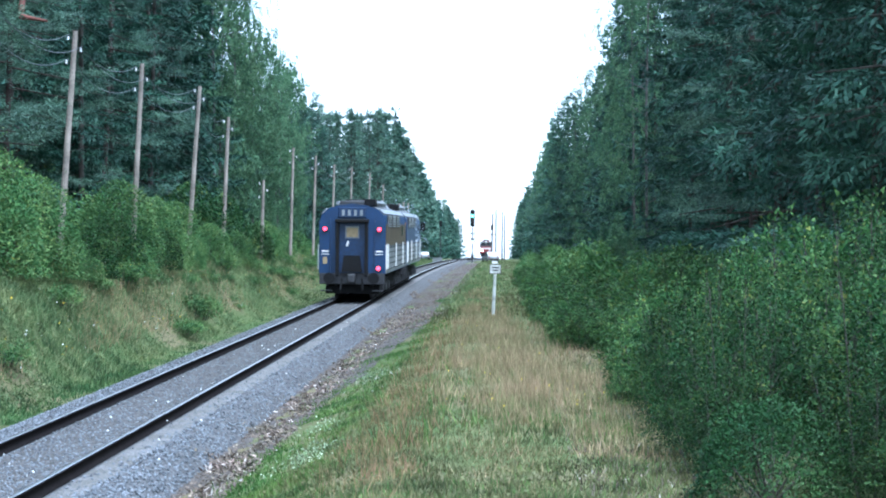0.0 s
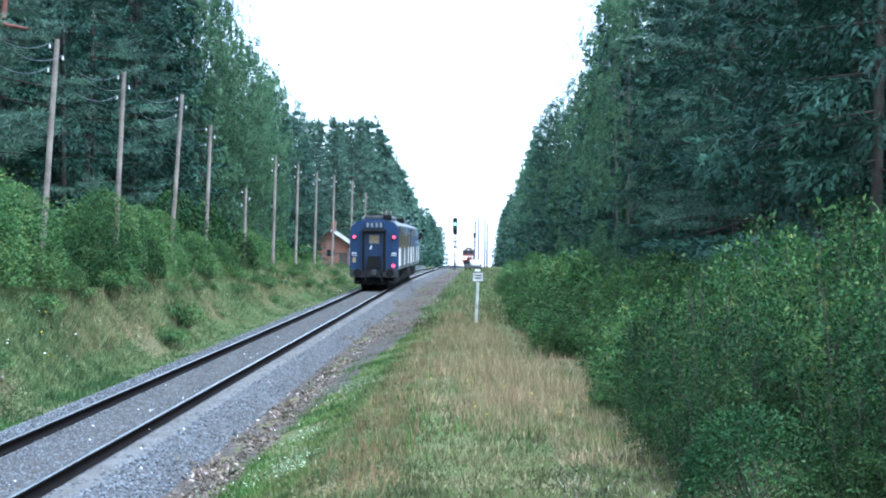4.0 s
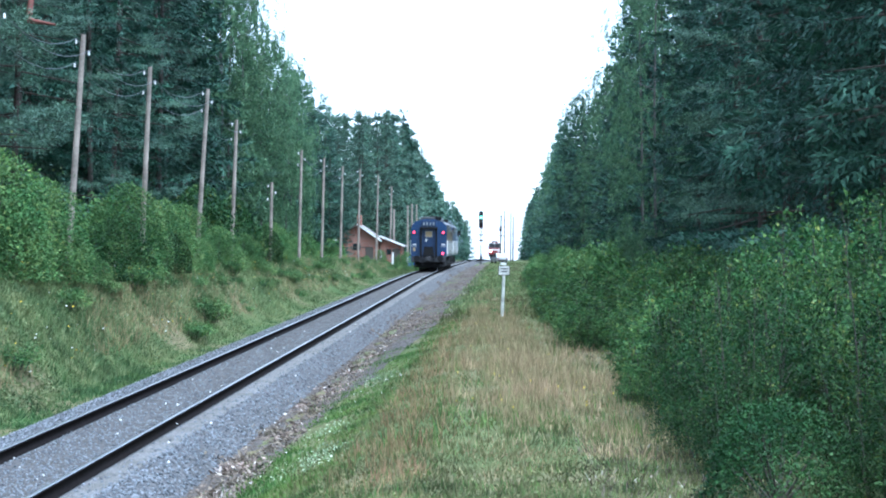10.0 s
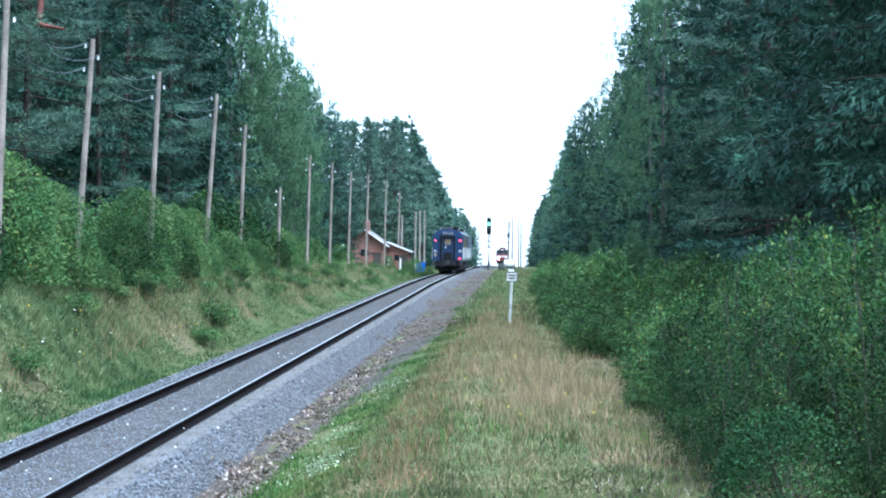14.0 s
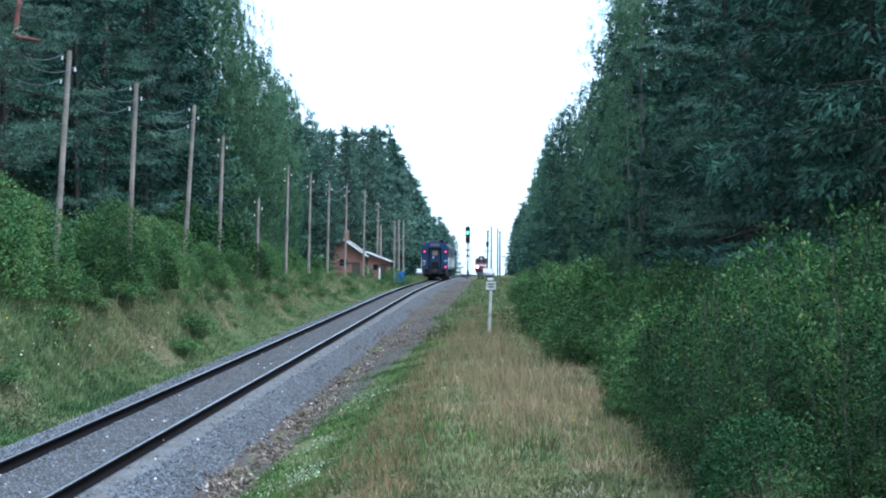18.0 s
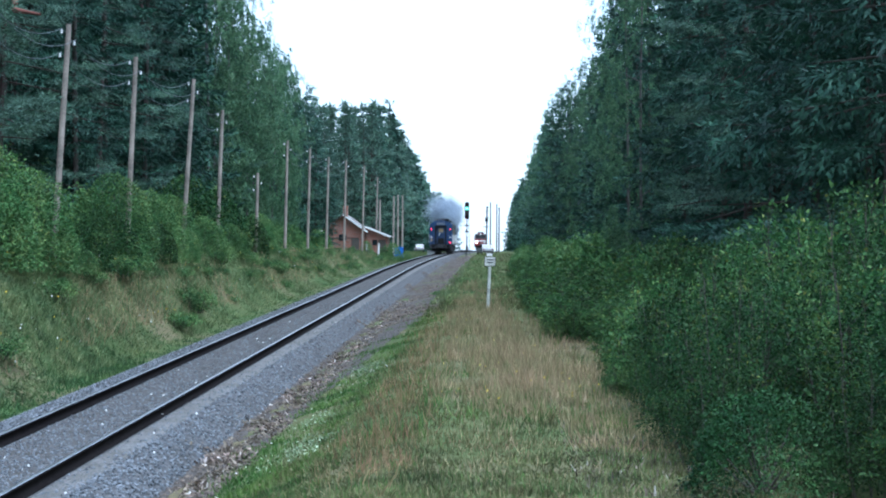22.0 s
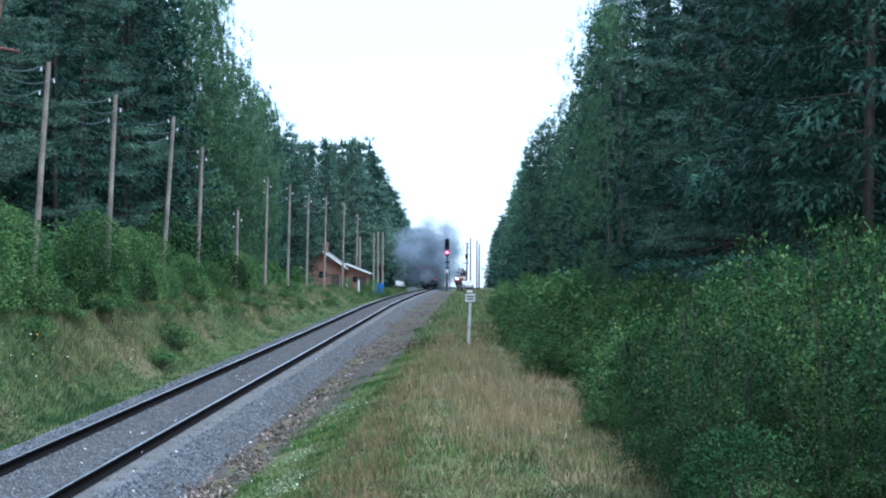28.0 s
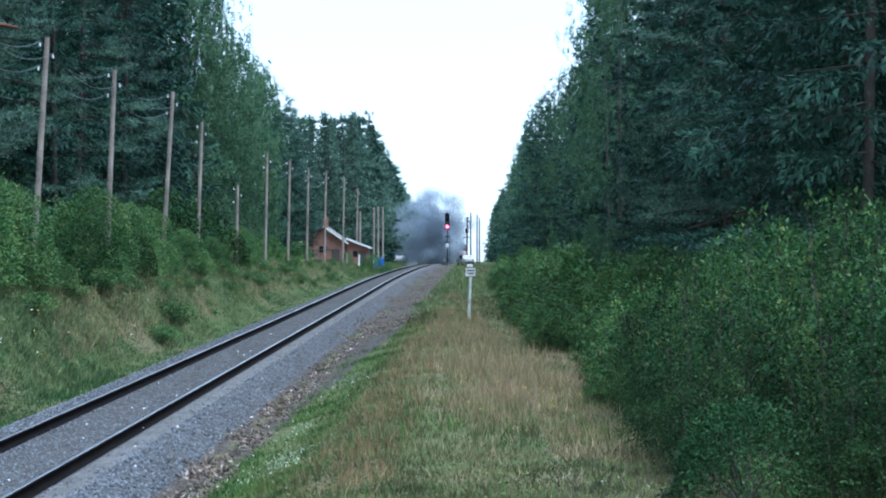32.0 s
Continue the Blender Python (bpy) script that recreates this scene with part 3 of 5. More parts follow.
def birch_data(h, R, low, strands, per, size):
    """Hanging strands of small leaves, gathered in uneven masses with gaps between them."""
    limbs = [((0, 0, 0), (0.1, 0.05, h * 0.55), h * 0.005, h * 0.003), ((0.1, 0.05, h * 0.55), (0, 0.1, h * 0.97), h * 0.003, 0.012)]
    C, U, N = [], [], []
    masses = 84
    f = np.sort(rng.uniform(0, 1, masses))
    a = np.arange(masses) * 2.4 + rng.normal(0, 0.4, masses)
    r = R * np.sin(np.pi * (0.12 + 0.84 * f)) ** 0.65 * rng.uniform(0.35, 1.0, masses) ** 0.6
    cen = np.stack([np.cos(a) * r, np.sin(a) * r, h * (low + (1 - low) * f)], 1)
    for k in range(masses):
        if k % 5 == 0:
            limbs.append(((0.08, 0.04, cen[k, 2] - 0.9), tuple(cen[k] * [0.85, 0.85, 1]), 0.022, 0.008))
    for k in range(strands):
        i = int(rng.integers(masses))
        top = cen[i] + rng.normal(0, 1, 3) * [0.42, 0.42, 0.34]
        drop = rng.uniform(0.2, 0.95)
        s = rng.uniform(0, 1, (per, 1))
        C.append(top + s * [0.12 * math.cos(a[i]), 0.12 * math.sin(a[i]), -drop] + rng.normal(0, 0.06, (per, 3)))
        U.append(unit(rng.normal(0, 0.6, size=(per, 3)) + np.array([0, 0, -0.9])))
        N.append(np.repeat((top - cen[i] * [0.35, 0.35, 1.0] + [0, 0, 0.35])[None], per, 0))
    C, U, N = np.concatenate(C), np.concatenate(U), unit(np.concatenate(N))
    ln = size * rng.uniform(0.7, 1.3, len(C))
    return tubes(limbs, 7), needles(C, U, outward(U, N, 0.5), ln, ln * 0.8)


def dome_data(r, h, n, size):
    """A full rounded shrub: leafy humps on a shell, leaves turned outwards."""
    e = unit(rng.normal(size=(n, 3)) * [1, 1, 0.9] + [0, 0, 0.35])
    e[:, 2] = np.abs(e[:, 2])
    humps = unit(rng.normal(size=(26, 3)) + [0, 0, 0.5])
    dots = e @ humps.T
    near, which = dots.max(1), dots.argmax(1)
    rad = 0.66 + 0.46 * np.clip((near - 0.78) / 0.22, 0, 1) ** 0.8
    rad = rad * (1 - 0.3 * rng.uniform(0, 1, n) ** 2.2) + (rng.uniform(0, 1, n) > 0.955) * rng.uniform(0.05, 0.24, n)
    C = e * rad[:, None] * [r, r, h * 0.92]
    C[:, 2] = C[:, 2] * 0.93 + 0.05
    U = unit(e * 0.6 + rng.normal(0, 0.6, (n, 3)) + [0, 0, -0.15])
    N = unit(e * 0.35 + 2.2 * (e - humps[which] * 0.8) + [0, 0, 0.5])
    stems = [((0, 0, 0), (q[0] * r * 0.7, q[1] * r * 0.7, abs(q[2]) * h * 0.75), 0.016, 0.006) for q in humps[:16]]
    ln = size * rng.uniform(0.65, 1.35, n)
    return tubes(stems, 5), needles(C, U, outward(U, N, 0.45), ln, ln * 0.75)


def bush_data(r, h, n, size, lobes=7, spiky=0.35):
    """A shrub of many leafy shoots: each one a plume of sprays that leans outwards, the leaves turned to the light."""
    stems, C, U, N = [], [], [], []
    for k in range(lobes):
        a, q = 2.4 * k + rng.normal(0, 0.3), r * math.sqrt((k + 0.5) / lobes) * 0.85
        high = h * (1.0 - 0.42 * (q / r) ** 1.6) * rng.uniform(1 - 0.6 * spiky, 1.0)
        foot = np.array([math.cos(a) * q * 0.55, math.sin(a) * q * 0.55, 0])
        top = np.array([math.cos(a) * q, math.sin(a) * q, high])
        stems.append((foot, top * [0.97, 0.97, 0.93], 0.014, 0.005))
        rad = r * rng.uniform(0.19, 0.3)
        sprays = max(10, int(15 * high / max(rad, 0.1) / 3))
        m = max(3, n // (lobes * sprays))
        t = rng.uniform(0.1, 1, sprays) ** 0.75
        az = rng.uniform(0, 6.283, sprays)
        wide = rad * np.where(t < 0.55, 0.75 + 0.45 * t, np.maximum(0.08, 1.0 - ((t - 0.55) / 0.47) ** 1.5)) * rng.uniform(0.75, 1.2, sprays)
        e = np.stack([np.cos(az), np.sin(az), 0.25 + 0.7 * np.clip(t - 0.4, 0, 1)], 1)
        cen = foot + (top - foot) * t[:, None] + e * wide[:, None] * [1, 1, 0.4]
        for j in range(0, sprays, 3):
            stems.append((foot + (top - foot) * max(0.02, t[j] - 0.12), cen[j], 0.005, 0.002))
        g = rng.normal(size=(sprays, m, 3))
        p = cen[:, None] + g * np.array([0.085, 0.085, 0.06]) * r ** 0.5
        C.append(p.reshape(-1, 3))
        U.append(unit((e[:, None] * 0.6 + g * 0.35 + rng.normal(0, 0.5, g.shape) + [0, 0, -0.25]).reshape(-1, 3)))
        N.append((e[:, None] * 0.7 + g * 0.3 + [0, 0, 0.55]).reshape(-1, 3))
    C, U, N = np.concatenate(C), np.concatenate(U), unit(np.concatenate(N))
    C[:, 2] = np.maximum(C[:, 2], 0.03 + 0.1 * rng.uniform(0, 1, len(C)))
    ln = size * rng.uniform(0.65, 1.35, len(C))
    return tubes(stems, 5), (leaves if size < 0.05 else needles)(C, U, outward(U, N, 0.4), ln, ln * 0.72)


KIND, TALL = {}, {}
for q, (gap, per, dens, size, core) in {"near": (1.0, 7, 130, 0.148, (1200, 0.2)), "mid": (1.15, 7, 44, 0.29, (380, 0.36)), "far": (1.1, 6, 24, 0.46, (220, 0.5)), "vfar": (1.2, 5, 9, 0.9, (60, 0.9))}.items():
    for i, (h, R) in enumerate(((19.0, 2.7), (16.5, 3.0))):
        TALL["spruce", i] = h
        KIND["spruce", q, i] = tree("spruce_tree", *spruce_data(h, R, 0.04, gap, per, dens, size, core), "bark", "spruce", "tall dark green spruce tree with drooping boughs")
for q, (gap, per, tufts, fill, size, core) in {"near": (1.4, 6, 14, 64, 0.085, (500, 0.2)), "mid": (1.4, 6, 10, 21, 0.215, (180, 0.35)), "far": (1.25, 6, 8, 12, 0.38, (150, 0.5)), "vfar": (1.4, 4, 5, 5, 0.85, (60, 0.9))}.items():
    for i, (h, R, low) in enumerate(((20.0, 3.0, 0.2), (18.0, 4.3, 0.2))):
        TALL["pine", i] = h
        wide = i == 1 and q in ("near", "mid")
        KIND["pine", q, i] = tree("pine_tree", *pine_data(h, R, low, gap * (1.3 if wide else 1), per - wide, int(tufts * (1.7 if wide else 1)), fill, size, core), "pinebark", "pine", "tall pine tree with a reddish trunk and layered boughs")
for q, (st, per, size) in {"near": (1000, 36, 0.085), "mid": (700, 28, 0.115), "far": (400, 18, 0.19), "vfar": (200, 8, 0.42)}.items():
    for i, (h, R) in enumerate(((19.0, 2.9), (15.0, 2.5))):
        TALL["birch", i] = h
        KIND["birch", q, i] = tree("birch_tree", *birch_data(h, R, 0.1, st, per, size), "birchbark", "birch", "birch tree with hanging light green leaves")
PLACED = {k: 0 for k in KIND}


def plant(kind, x, y, scale=1.0, turn=None, i=None, q=None, tall=None):
    q = q or ("near" if y < 95 else ("mid" if y < 210 else ("far" if y < 330 else "vfar")))
    i = int(rng.integers(2)) if i is None else i
    src = KIND[kind, q, i]
    turn = rng.uniform(0, 360) if turn is None else turn
    scale = scale if tall is None else tall / TALL[kind, i]
    m = pose(x, y, float(ground_z(x, y)) - 0.1, rng.uniform(-1.5, 1.5), rng.uniform(-1.5, 1.5), turn)
    ob = src if PLACED[kind, q, i] == 0 else copy_thing(src, m)
    ob.matrix_basis = m @ Matrix.Scale(scale, 4)
    PLACED[kind, q, i] += 1
    tagged(ob, group="forest along the line")
    return ob


# right-hand forest edge
RIGHT_EDGE = ((37, "spruce"), (41, "spruce"), (45.5, "spruce"), (50, "pine"), (55, "spruce"), (60, "pine"), (65.5, "spruce"), (71.5, "spruce"), (77, "spruce"), (82, "birch"), (87, "birch"), (95, "spruce"),
              (101, "spruce"), (107, "spruce"), (113, "spruce"), (120, "spruce"), (128, "spruce"), (136, "spruce"), (145, "birch"), (153, "birch"), (161, "birch"), (167, "spruce"))
for yy, kind in RIGHT_EDGE:
    plant(kind, 8.5 + rng.uniform(-0.4, 0.4) - (1.6 if kind == "birch" and yy < 90 else 0), yy, i={"pine": 1}.get(kind) if yy < 75 else 0, tall=rng.uniform(0.94, 1.06) * (17 if kind == "birch" else 20 if yy < 121 else 17.5))
    for row in (1, 2):
        plant(("pine", "spruce", "spruce")[int(rng.integers(3))], 8.9 + row * 3.3 + rng.uniform(-0.8, 0.8), yy + rng.uniform(0, 3), rng.uniform(1.0, 1.2), q="mid" if yy < 95 else None)
y = 171.0
k = 0
while y < 640:
    for row in range(3 if y < 230 else (2 if y < 340 else 1)):
        kind = ("spruce", "birch", "spruce", "pine", "spruce")[k % 5] if row == 0 else ("pine", "spruce", "spruce")[int(rng.integers(3))]
        plant(kind, 7.5 + row * 3.0 + rng.uniform(-0.8, 0.8), y + rng.uniform(-1.2, 1.2), tall=rng.uniform(14.5, 18.8) * (0.9 if row else 1.0))
    k += 1
    y += 6.5 if y < 250 else 9.5
# left-hand forest
y = 36.0
while y < 640:
    dens = 1.0 if y < 150 else (1.4 if y < 250 else 2.3)
    edge = float(smooth_interp(y, [0, 150, 185, 215, 230, 700], [-17.8, -18.6, -21, -20, -16.8, -15.2])) - 3.2 * math.exp(-((y - 66) / 6) ** 2)
    tall = float(np.interp(y, [0, 119, 125, 165, 183, 205, 225, 250, 275, 300, 330, 361, 440, 640], [22.5, 22, 17.5, 17, 18.5, 18.5, 20.5, 22.5, 23.5, 24, 22, 20, 16.6, 14]))
    for row in range(3 if y < 230 else (2 if y < 340 else 1)):
        # from 180 m on lighter pines are favoured, to put haze into the colour
        kind = ["pine", "spruce", "spruce" if y < 180 else "pine"][int(rng.integers(3))]
        if row == 0:
            kind = "birch" if 106 < y < 150 else ("pine" if y < 100 and rng.uniform() < 0.5 else kind)
        plant(kind, edge - row * 3.6 + rng.uniform(-0.9, 0.9), y + rng.uniform(-1.5, 1.5), q="mid" if row > 0 and y < 95 else None, tall=tall * rng.uniform(0.88, 1.04))
    y += 4.0 * dens
bent = plant("pine", -17.4, 60.5, 1.0, turn=0, i=1)
lz = 0.9 - float(ground_z(-17.4, 60.5))
np_part("dead_limb", *tubes([((0.1, 0, lz + 13.6), (1.5, -3.2, lz + 12.0), 0.09, 0.09), ((1.5, -3.2, lz + 12.0), (1.55, -4.2, lz + 9.85), 0.11, 0.1), ((1.55, -4.2, lz + 9.85), (2.5, -4.4, lz + 9.7), 0.1, 0.04)], 8), "redbark", bent, "bare reddish broken limb")
for key, n in PLACED.items():
    if n == 0:
        for o in (*KIND[key].children_recursive, KIND[key]):
            bpy.data.objects.remove(o)


def woods_wall(x0, y0, y1, h, per=1.5, size=1.6, deep=2.5, low=0.0):
    """Dense woods behind the edge trees, or an added shading canopy: foliage from the share low of the height up, deep
    metres to either side.
    """
    n = int((y1 - y0) * h * per)
    c = np.stack([x0 + rng.uniform(-deep, deep, n), rng.uniform(y0, y1, n), (low + (1 - low) * rng.uniform(0, 1, n) ** 0.9) * h], 1)
    c[:, 2] *= 0.85 + 0.15 * np.sin(c[:, 1] * 0.8) * np.sin(c[:, 1] * 0.23)
    c[:, 2] += ground_z(c[:, 0], c[:, 1])
    u = unit(rng.normal(size=(n, 3)) * [0.6, 1, 0.6] + [0, 0, -0.2])
    v, f = leaves(c, u, crossing(u), size * rng.uniform(0.65, 1.35, n), size * 0.55 * rng.uniform(0.7, 1.3, n))
    tagged(np_part("deep_woods", v, f, "spruce"), "dense dark conifer woods and added shading canopy behind the forest edge", "woods", kind="stuff")


woods_wall(20, 15, 100, 20, 10, 0.5)
woods_wall(-34, 15, 110, 25, 7, 0.65)
# raised canopies, added to keep light out of the forest edge
woods_wall(16, 15, 100, 17, 7, 0.7, 5, 0.5)
woods_wall(-27, 15, 110, 20, 7, 0.7, 5.5, 0.5)
woods_wall(17, 100, 330, 16, 1.5, 1.6, 4)
woods_wall(-29, 110, 330, 16, 1.5, 1.6, 5)
woods_wall(15, 300, 900, 13)
woods_wall(-23, 300, 900, 13)
for k in range(14):
    yy, sx = 40 + 3.9 * k, (-22.5 if k % 2 else 13.5) + float(rng.uniform(-2, 2))
    tz = float(ground_z(sx, yy)) - 0.2
    trunk = thing("bare_pine_tree", pose(sx, yy, tz, rng.uniform(-1.5, 1.5), rng.uniform(-1.5, 1.5), rng.uniform(0, 360)), "bare straight pine trunk inside the forest edge", "tree", "trunks in the woods")
    stem = [((0, 0, 0), (0.05, 0, 9), 0.16, 0.12), ((0.05, 0, 9), (0, 0.1, 16), 0.12, 0.06)]
    stem += [((0, 0, zz), (math.cos(zz * 5) * 1.4, math.sin(zz * 5) * 1.4, zz + 0.25), 0.022, 0.006) for zz in np.arange(2.2, 10, 0.9)]
    np_part("trunk", *tubes(stem, 7), "pinebark", trunk)

# ================= shrubs =================
rng = np.random.default_rng(12)
SHRUBS = ((1.5, 2.6, 11000, 0.0495, 15, 0.9), (1.2, 2.3, 6000, 0.068, 13, 0.85), (1.6, 2.9, 3600, 0.13, 9, 0.5), (0.75, 1.0, 9500, 0.032, 0, 0), (1.3, 2.5, 5200, 0.085, 13, 0.8), (1.35, 2.7, 12000, 0.066, 0, 0), (1.0, 0.75, 2200, 0.07, 12, 0.6), (1.3, 2.7, 6500, 0.09, 0, 0), (1.3, 2.7, 2500, 0.15, 0, 0))
BUSH = [tagged(new("shrub"), "leafy green willow and birch shrub on the bank", "shrub") for _ in SHRUBS]
for b_, (r_, h_, n_, s_, lo_, sp_) in zip(BUSH, SHRUBS):
    tv, tf = dome_data(r_, h_, n_, s_) if lo_ == 0 else bush_data(r_, h_, n_, s_, lo_, sp_)
    np_part("branchwork", *tv, "bark", b_)
    # the farther shrubs take lighter leaves, which puts haze into their colour
    np_part("foliage", *tf, "darkbush" if b_ is BUSH[3] else "sapling" if b_ in (BUSH[1], BUSH[2], BUSH[4]) else "willow" if b_ in (BUSH[5], BUSH[6], BUSH[8]) else "bush", b_)
BPLACED = [0] * len(BUSH)


def shrub(i, x, y, s=1.0, sz=1.0, label="", group="shrubs on the bank"):
    m = pose(x, y, float(ground_z(x, y)) - 0.05, 0, 0, rng.uniform(0, 360))
    ob = BUSH[i] if BPLACED[i] == 0 else copy_thing(BUSH[i], m)
    ob.matrix_basis = m @ Matrix.Diagonal((s, s, s * sz, 1))
    BPLACED[i] += 1
    return tagged(ob, label, group=group)


# thicket beside the path: its foot follows a line from the path's end to the camera
for k in range(36):
    yy = 17.5 + 50 * (k / 36) ** 1.1
    foot = float(np.interp(yy, [15, 20, 25, 30, 35.5, 39.5, 44, 52, 70], [1.75, 1.5, 1.45, 1.4, 1.55, 1.1, 1.0, 0.7, 0.45]))
    hz = float(np.interp(yy, [18, 26, 36, 41, 52, 70], [1.0, 0.92, 0.85, 0.72, 0.6, 0.5]))
    q = (0.42, 0.72, 0.55, 0.9)[k % 4] * rng.uniform(0.9, 1.1)
    if k in (14, 15, 16, 17):
        continue
    shrub(0 if yy < 25 else (1 if yy < 40 else 4), foot + 1.3 * q + rng.uniform(0.0, 0.5), yy, q, hz * rng.uniform(1.0, 1.45))
    if k % 2 == 0:
        shrub(1 if yy < 36 else 4, foot + 2.9 + rng.uniform(-0.3, 0.5), yy + rng.uniform(-0.5, 0.5), rng.uniform(0.7, 1.0), hz * rng.uniform(1.15, 1.5))
    if k % 3 == 0:
        shrub(1 if yy < 34 else 4, foot + 4.6, yy + rng.uniform(-0.5, 0.5), rng.uniform(0.9, 1.15) * (1.1 if yy < 34 else 0.95), hz * 1.5)
for xx, yy, q in ((3.35, 15.6, 0.5), (3.9, 15.1, 0.6), (4.2, 16.6, 0.75), (4.6, 15.9, 0.85), (5.2, 17.4, 1.1), (4.0, 18.2, 0.95)):
    shrub(0, xx, yy, q)
for i_, xx, yy, q, qz in ((1, 5.2, 27.0, 1.2, 1.3), (1, 5.0, 30.0, 1.15, 1.3), (1, 4.7, 33.5, 1.05, 1.25), (0, 5.1, 24.0, 1.1, 1.2), (1, 5.6, 37.0, 1.2, 1.25), (4, 4.6, 42.0, 1.0, 1.25)):
    shrub(i_, xx, yy, q, qz, "tall leafy birch sapling in the thicket")
for k in range(12):
    xx, yy = 4.0 + 0.09 * k + rng.uniform(-0.2, 0.2), 40.5 + 1.2 * (k * 5 % 12)
    shrub(4, xx, yy, 0.85, (3.35 + 0.05 * k + rng.uniform(-0.3, 0.15) - float(ground_z(xx, yy))) / 2.1, "slender birch sapling at the back of the thicket")
shrub(3, 2.42, 15.7, 1.0, 1.0, "small dark rounded shrub in front of the thicket")
for k, yy in enumerate(range(69, 330, 5)):
    edge = float(np.interp(yy, [69, 110, 150, 220, 330], [0.5, 0.6, 1.3, 3.0, 3.8]))
    q = rng.uniform(0.6, 0.92)
    shrub(4 if yy < 125 else 8, edge + 1.3 * q + rng.uniform(0, 0.5), yy, q, rng.uniform(0.45, 0.85))
    if yy < 180:
        shrub(8, edge + 3.4, yy + 2, rng.uniform(0.8, 1.1), 0.95)
for k in range(70):
    yy = 70 + 115 * rng.uniform(0, 1)
    shrub(6, -10.6 - rng.uniform(0, 2.6), yy, rng.uniform(0.35, 0.9), rng.uniform(0.7, 1.2), "low leafy herbs on the bank", "herbs on the bank")
for k in range(14):
    shrub(6, rng.uniform(-2.8, 0.2), 60 + 120 * rng.uniform(0, 1), rng.uniform(0.3, 0.6), 0.8, "low leafy herbs on the verge", "herbs on the verge")
# left bank thicket: rounded shrubs that hide the feet of the poles
for i_, xx, yy, q, qz in ((5, -13.4, 44.5, 1.35, 1.0), (5, -12.8, 47.5, 1.1, 1.0), (7, -12.3, 51.5, 0.75, 0.9), (5, -12.2, 49.5, 0.6, 0.8), (5, -13.1, 59.5, 1.2, 1.0), (7, -12.5, 55.5, 0.85, 0.9), (5, -12.2, 57.2, 0.6, 0.8),
                          (5, -13.0, 65.5, 1.0, 1.05), (7, -12.4, 63.2, 0.65, 0.9), (5, -13.4, 71.5, 1.0, 1.05), (5, -12.3, 68.5, 0.6, 0.9), (7, -14.2, 79.5, 1.4, 1.05), (7, -13.6, 85.5, 1.2, 1.1), (5, -12.6, 75.5, 0.8, 0.9),
                          (5, -12.5, 82.0, 0.75, 0.85), (7, -12.9, 91.5, 0.85, 1.0), (5, -13.2, 97.0, 0.9, 1.0), (7, -13.4, 40.5, 1.0, 1.1), (5, -13.6, 103.0, 0.8, 1.0)):
    shrub(i_, xx, yy, q, qz, "full rounded light green shrub on the bank" if i_ == 5 else "full rounded dark green shrub on the bank")
for k in range(24):
    yy = 42 + k * 2.6
    shrub(8 if k % 2 else 2, -15.4 - rng.uniform(0, 1.2), yy + rng.uniform(-0.8, 0.8), rng.uniform(0.8, 1.15))
    if k % 2:
        shrub(6, -11.3 - rng.uniform(0, 0.8), yy + rng.uniform(-1, 1), rng.uniform(0.5, 1.1))
for k in range(16):
    shrub(8, -15.0 - rng.uniform(0, 2), 100 + k * 4.5, rng.uniform(0.6, 0.9))
for xx, yy, q in ((-12.6, 172, 0.55), (-11.2, 181, 0.6), (-10.7, 184, 0.75), (-9.2, 183, 0.5), (-17.6, 178, 0.6), (-19.5, 176, 0.7), (-14.4, 177, 0.35)):
    shrub(5, xx, yy, q, label="leafy shrub beside the brick house")
shrub(6, -10.75, 62, 1.1, 1.25, "small dark green shrub on the slope")
shrub(6, -10.5, 57.5, 1.0, 0.8, "small dark green shrub on the slope")
shrub(6, -10.9, 38, 0.8, 1.0, "small dark green shrub on the slope")


plant("spruce", -18.0, 175, i=0, q="mid", tall=14)
plant("spruce", -16.85, 177.5, i=0, q="mid", tall=8.5)
plant("spruce", -20.0, 178, i=1, q="mid", tall=13)
plant("birch", -21.5, 181, 0.8, i=1)


# ================= telegraph line =================
def wood_pole(x, y, top, lean=(0, 0), r=0.125, label="grey weathered wooden telegraph pole with white insulators", ins=True, mat="pole"):
    z = float(ground_z(x, y)) - 0.3
    h = top - z
    p = thing("telegraph_pole", pose(x, y, z), label, "pole", "telegraph line")
    lx, ly = lean
    part("post", rod((0, 0, 0), (lx * h, ly * h, h), r, r * 0.72, 10), mat, p, smooth=False)
    if ins:
        for sx, dz in ((-1, 0.25), (1, 0.6), (-1, 0.95)):
            c = Vector((lx * (h - dz), ly * (h - dz), h - dz))
            hook = part("hook", rod(c, c + Vector((sx * 0.2, 0, 0.02)), 0.012, n=6), "steel", p)
            part("insulator", rod(c + Vector((sx * 0.2, 0, -0.01)), c + Vector((sx * 0.2, 0, 0.11)), 0.036, 0.025, 8), "porcelain", hook, "white porcelain insulator")
    return Vector((x + lx * h, y + ly * h, z + h))


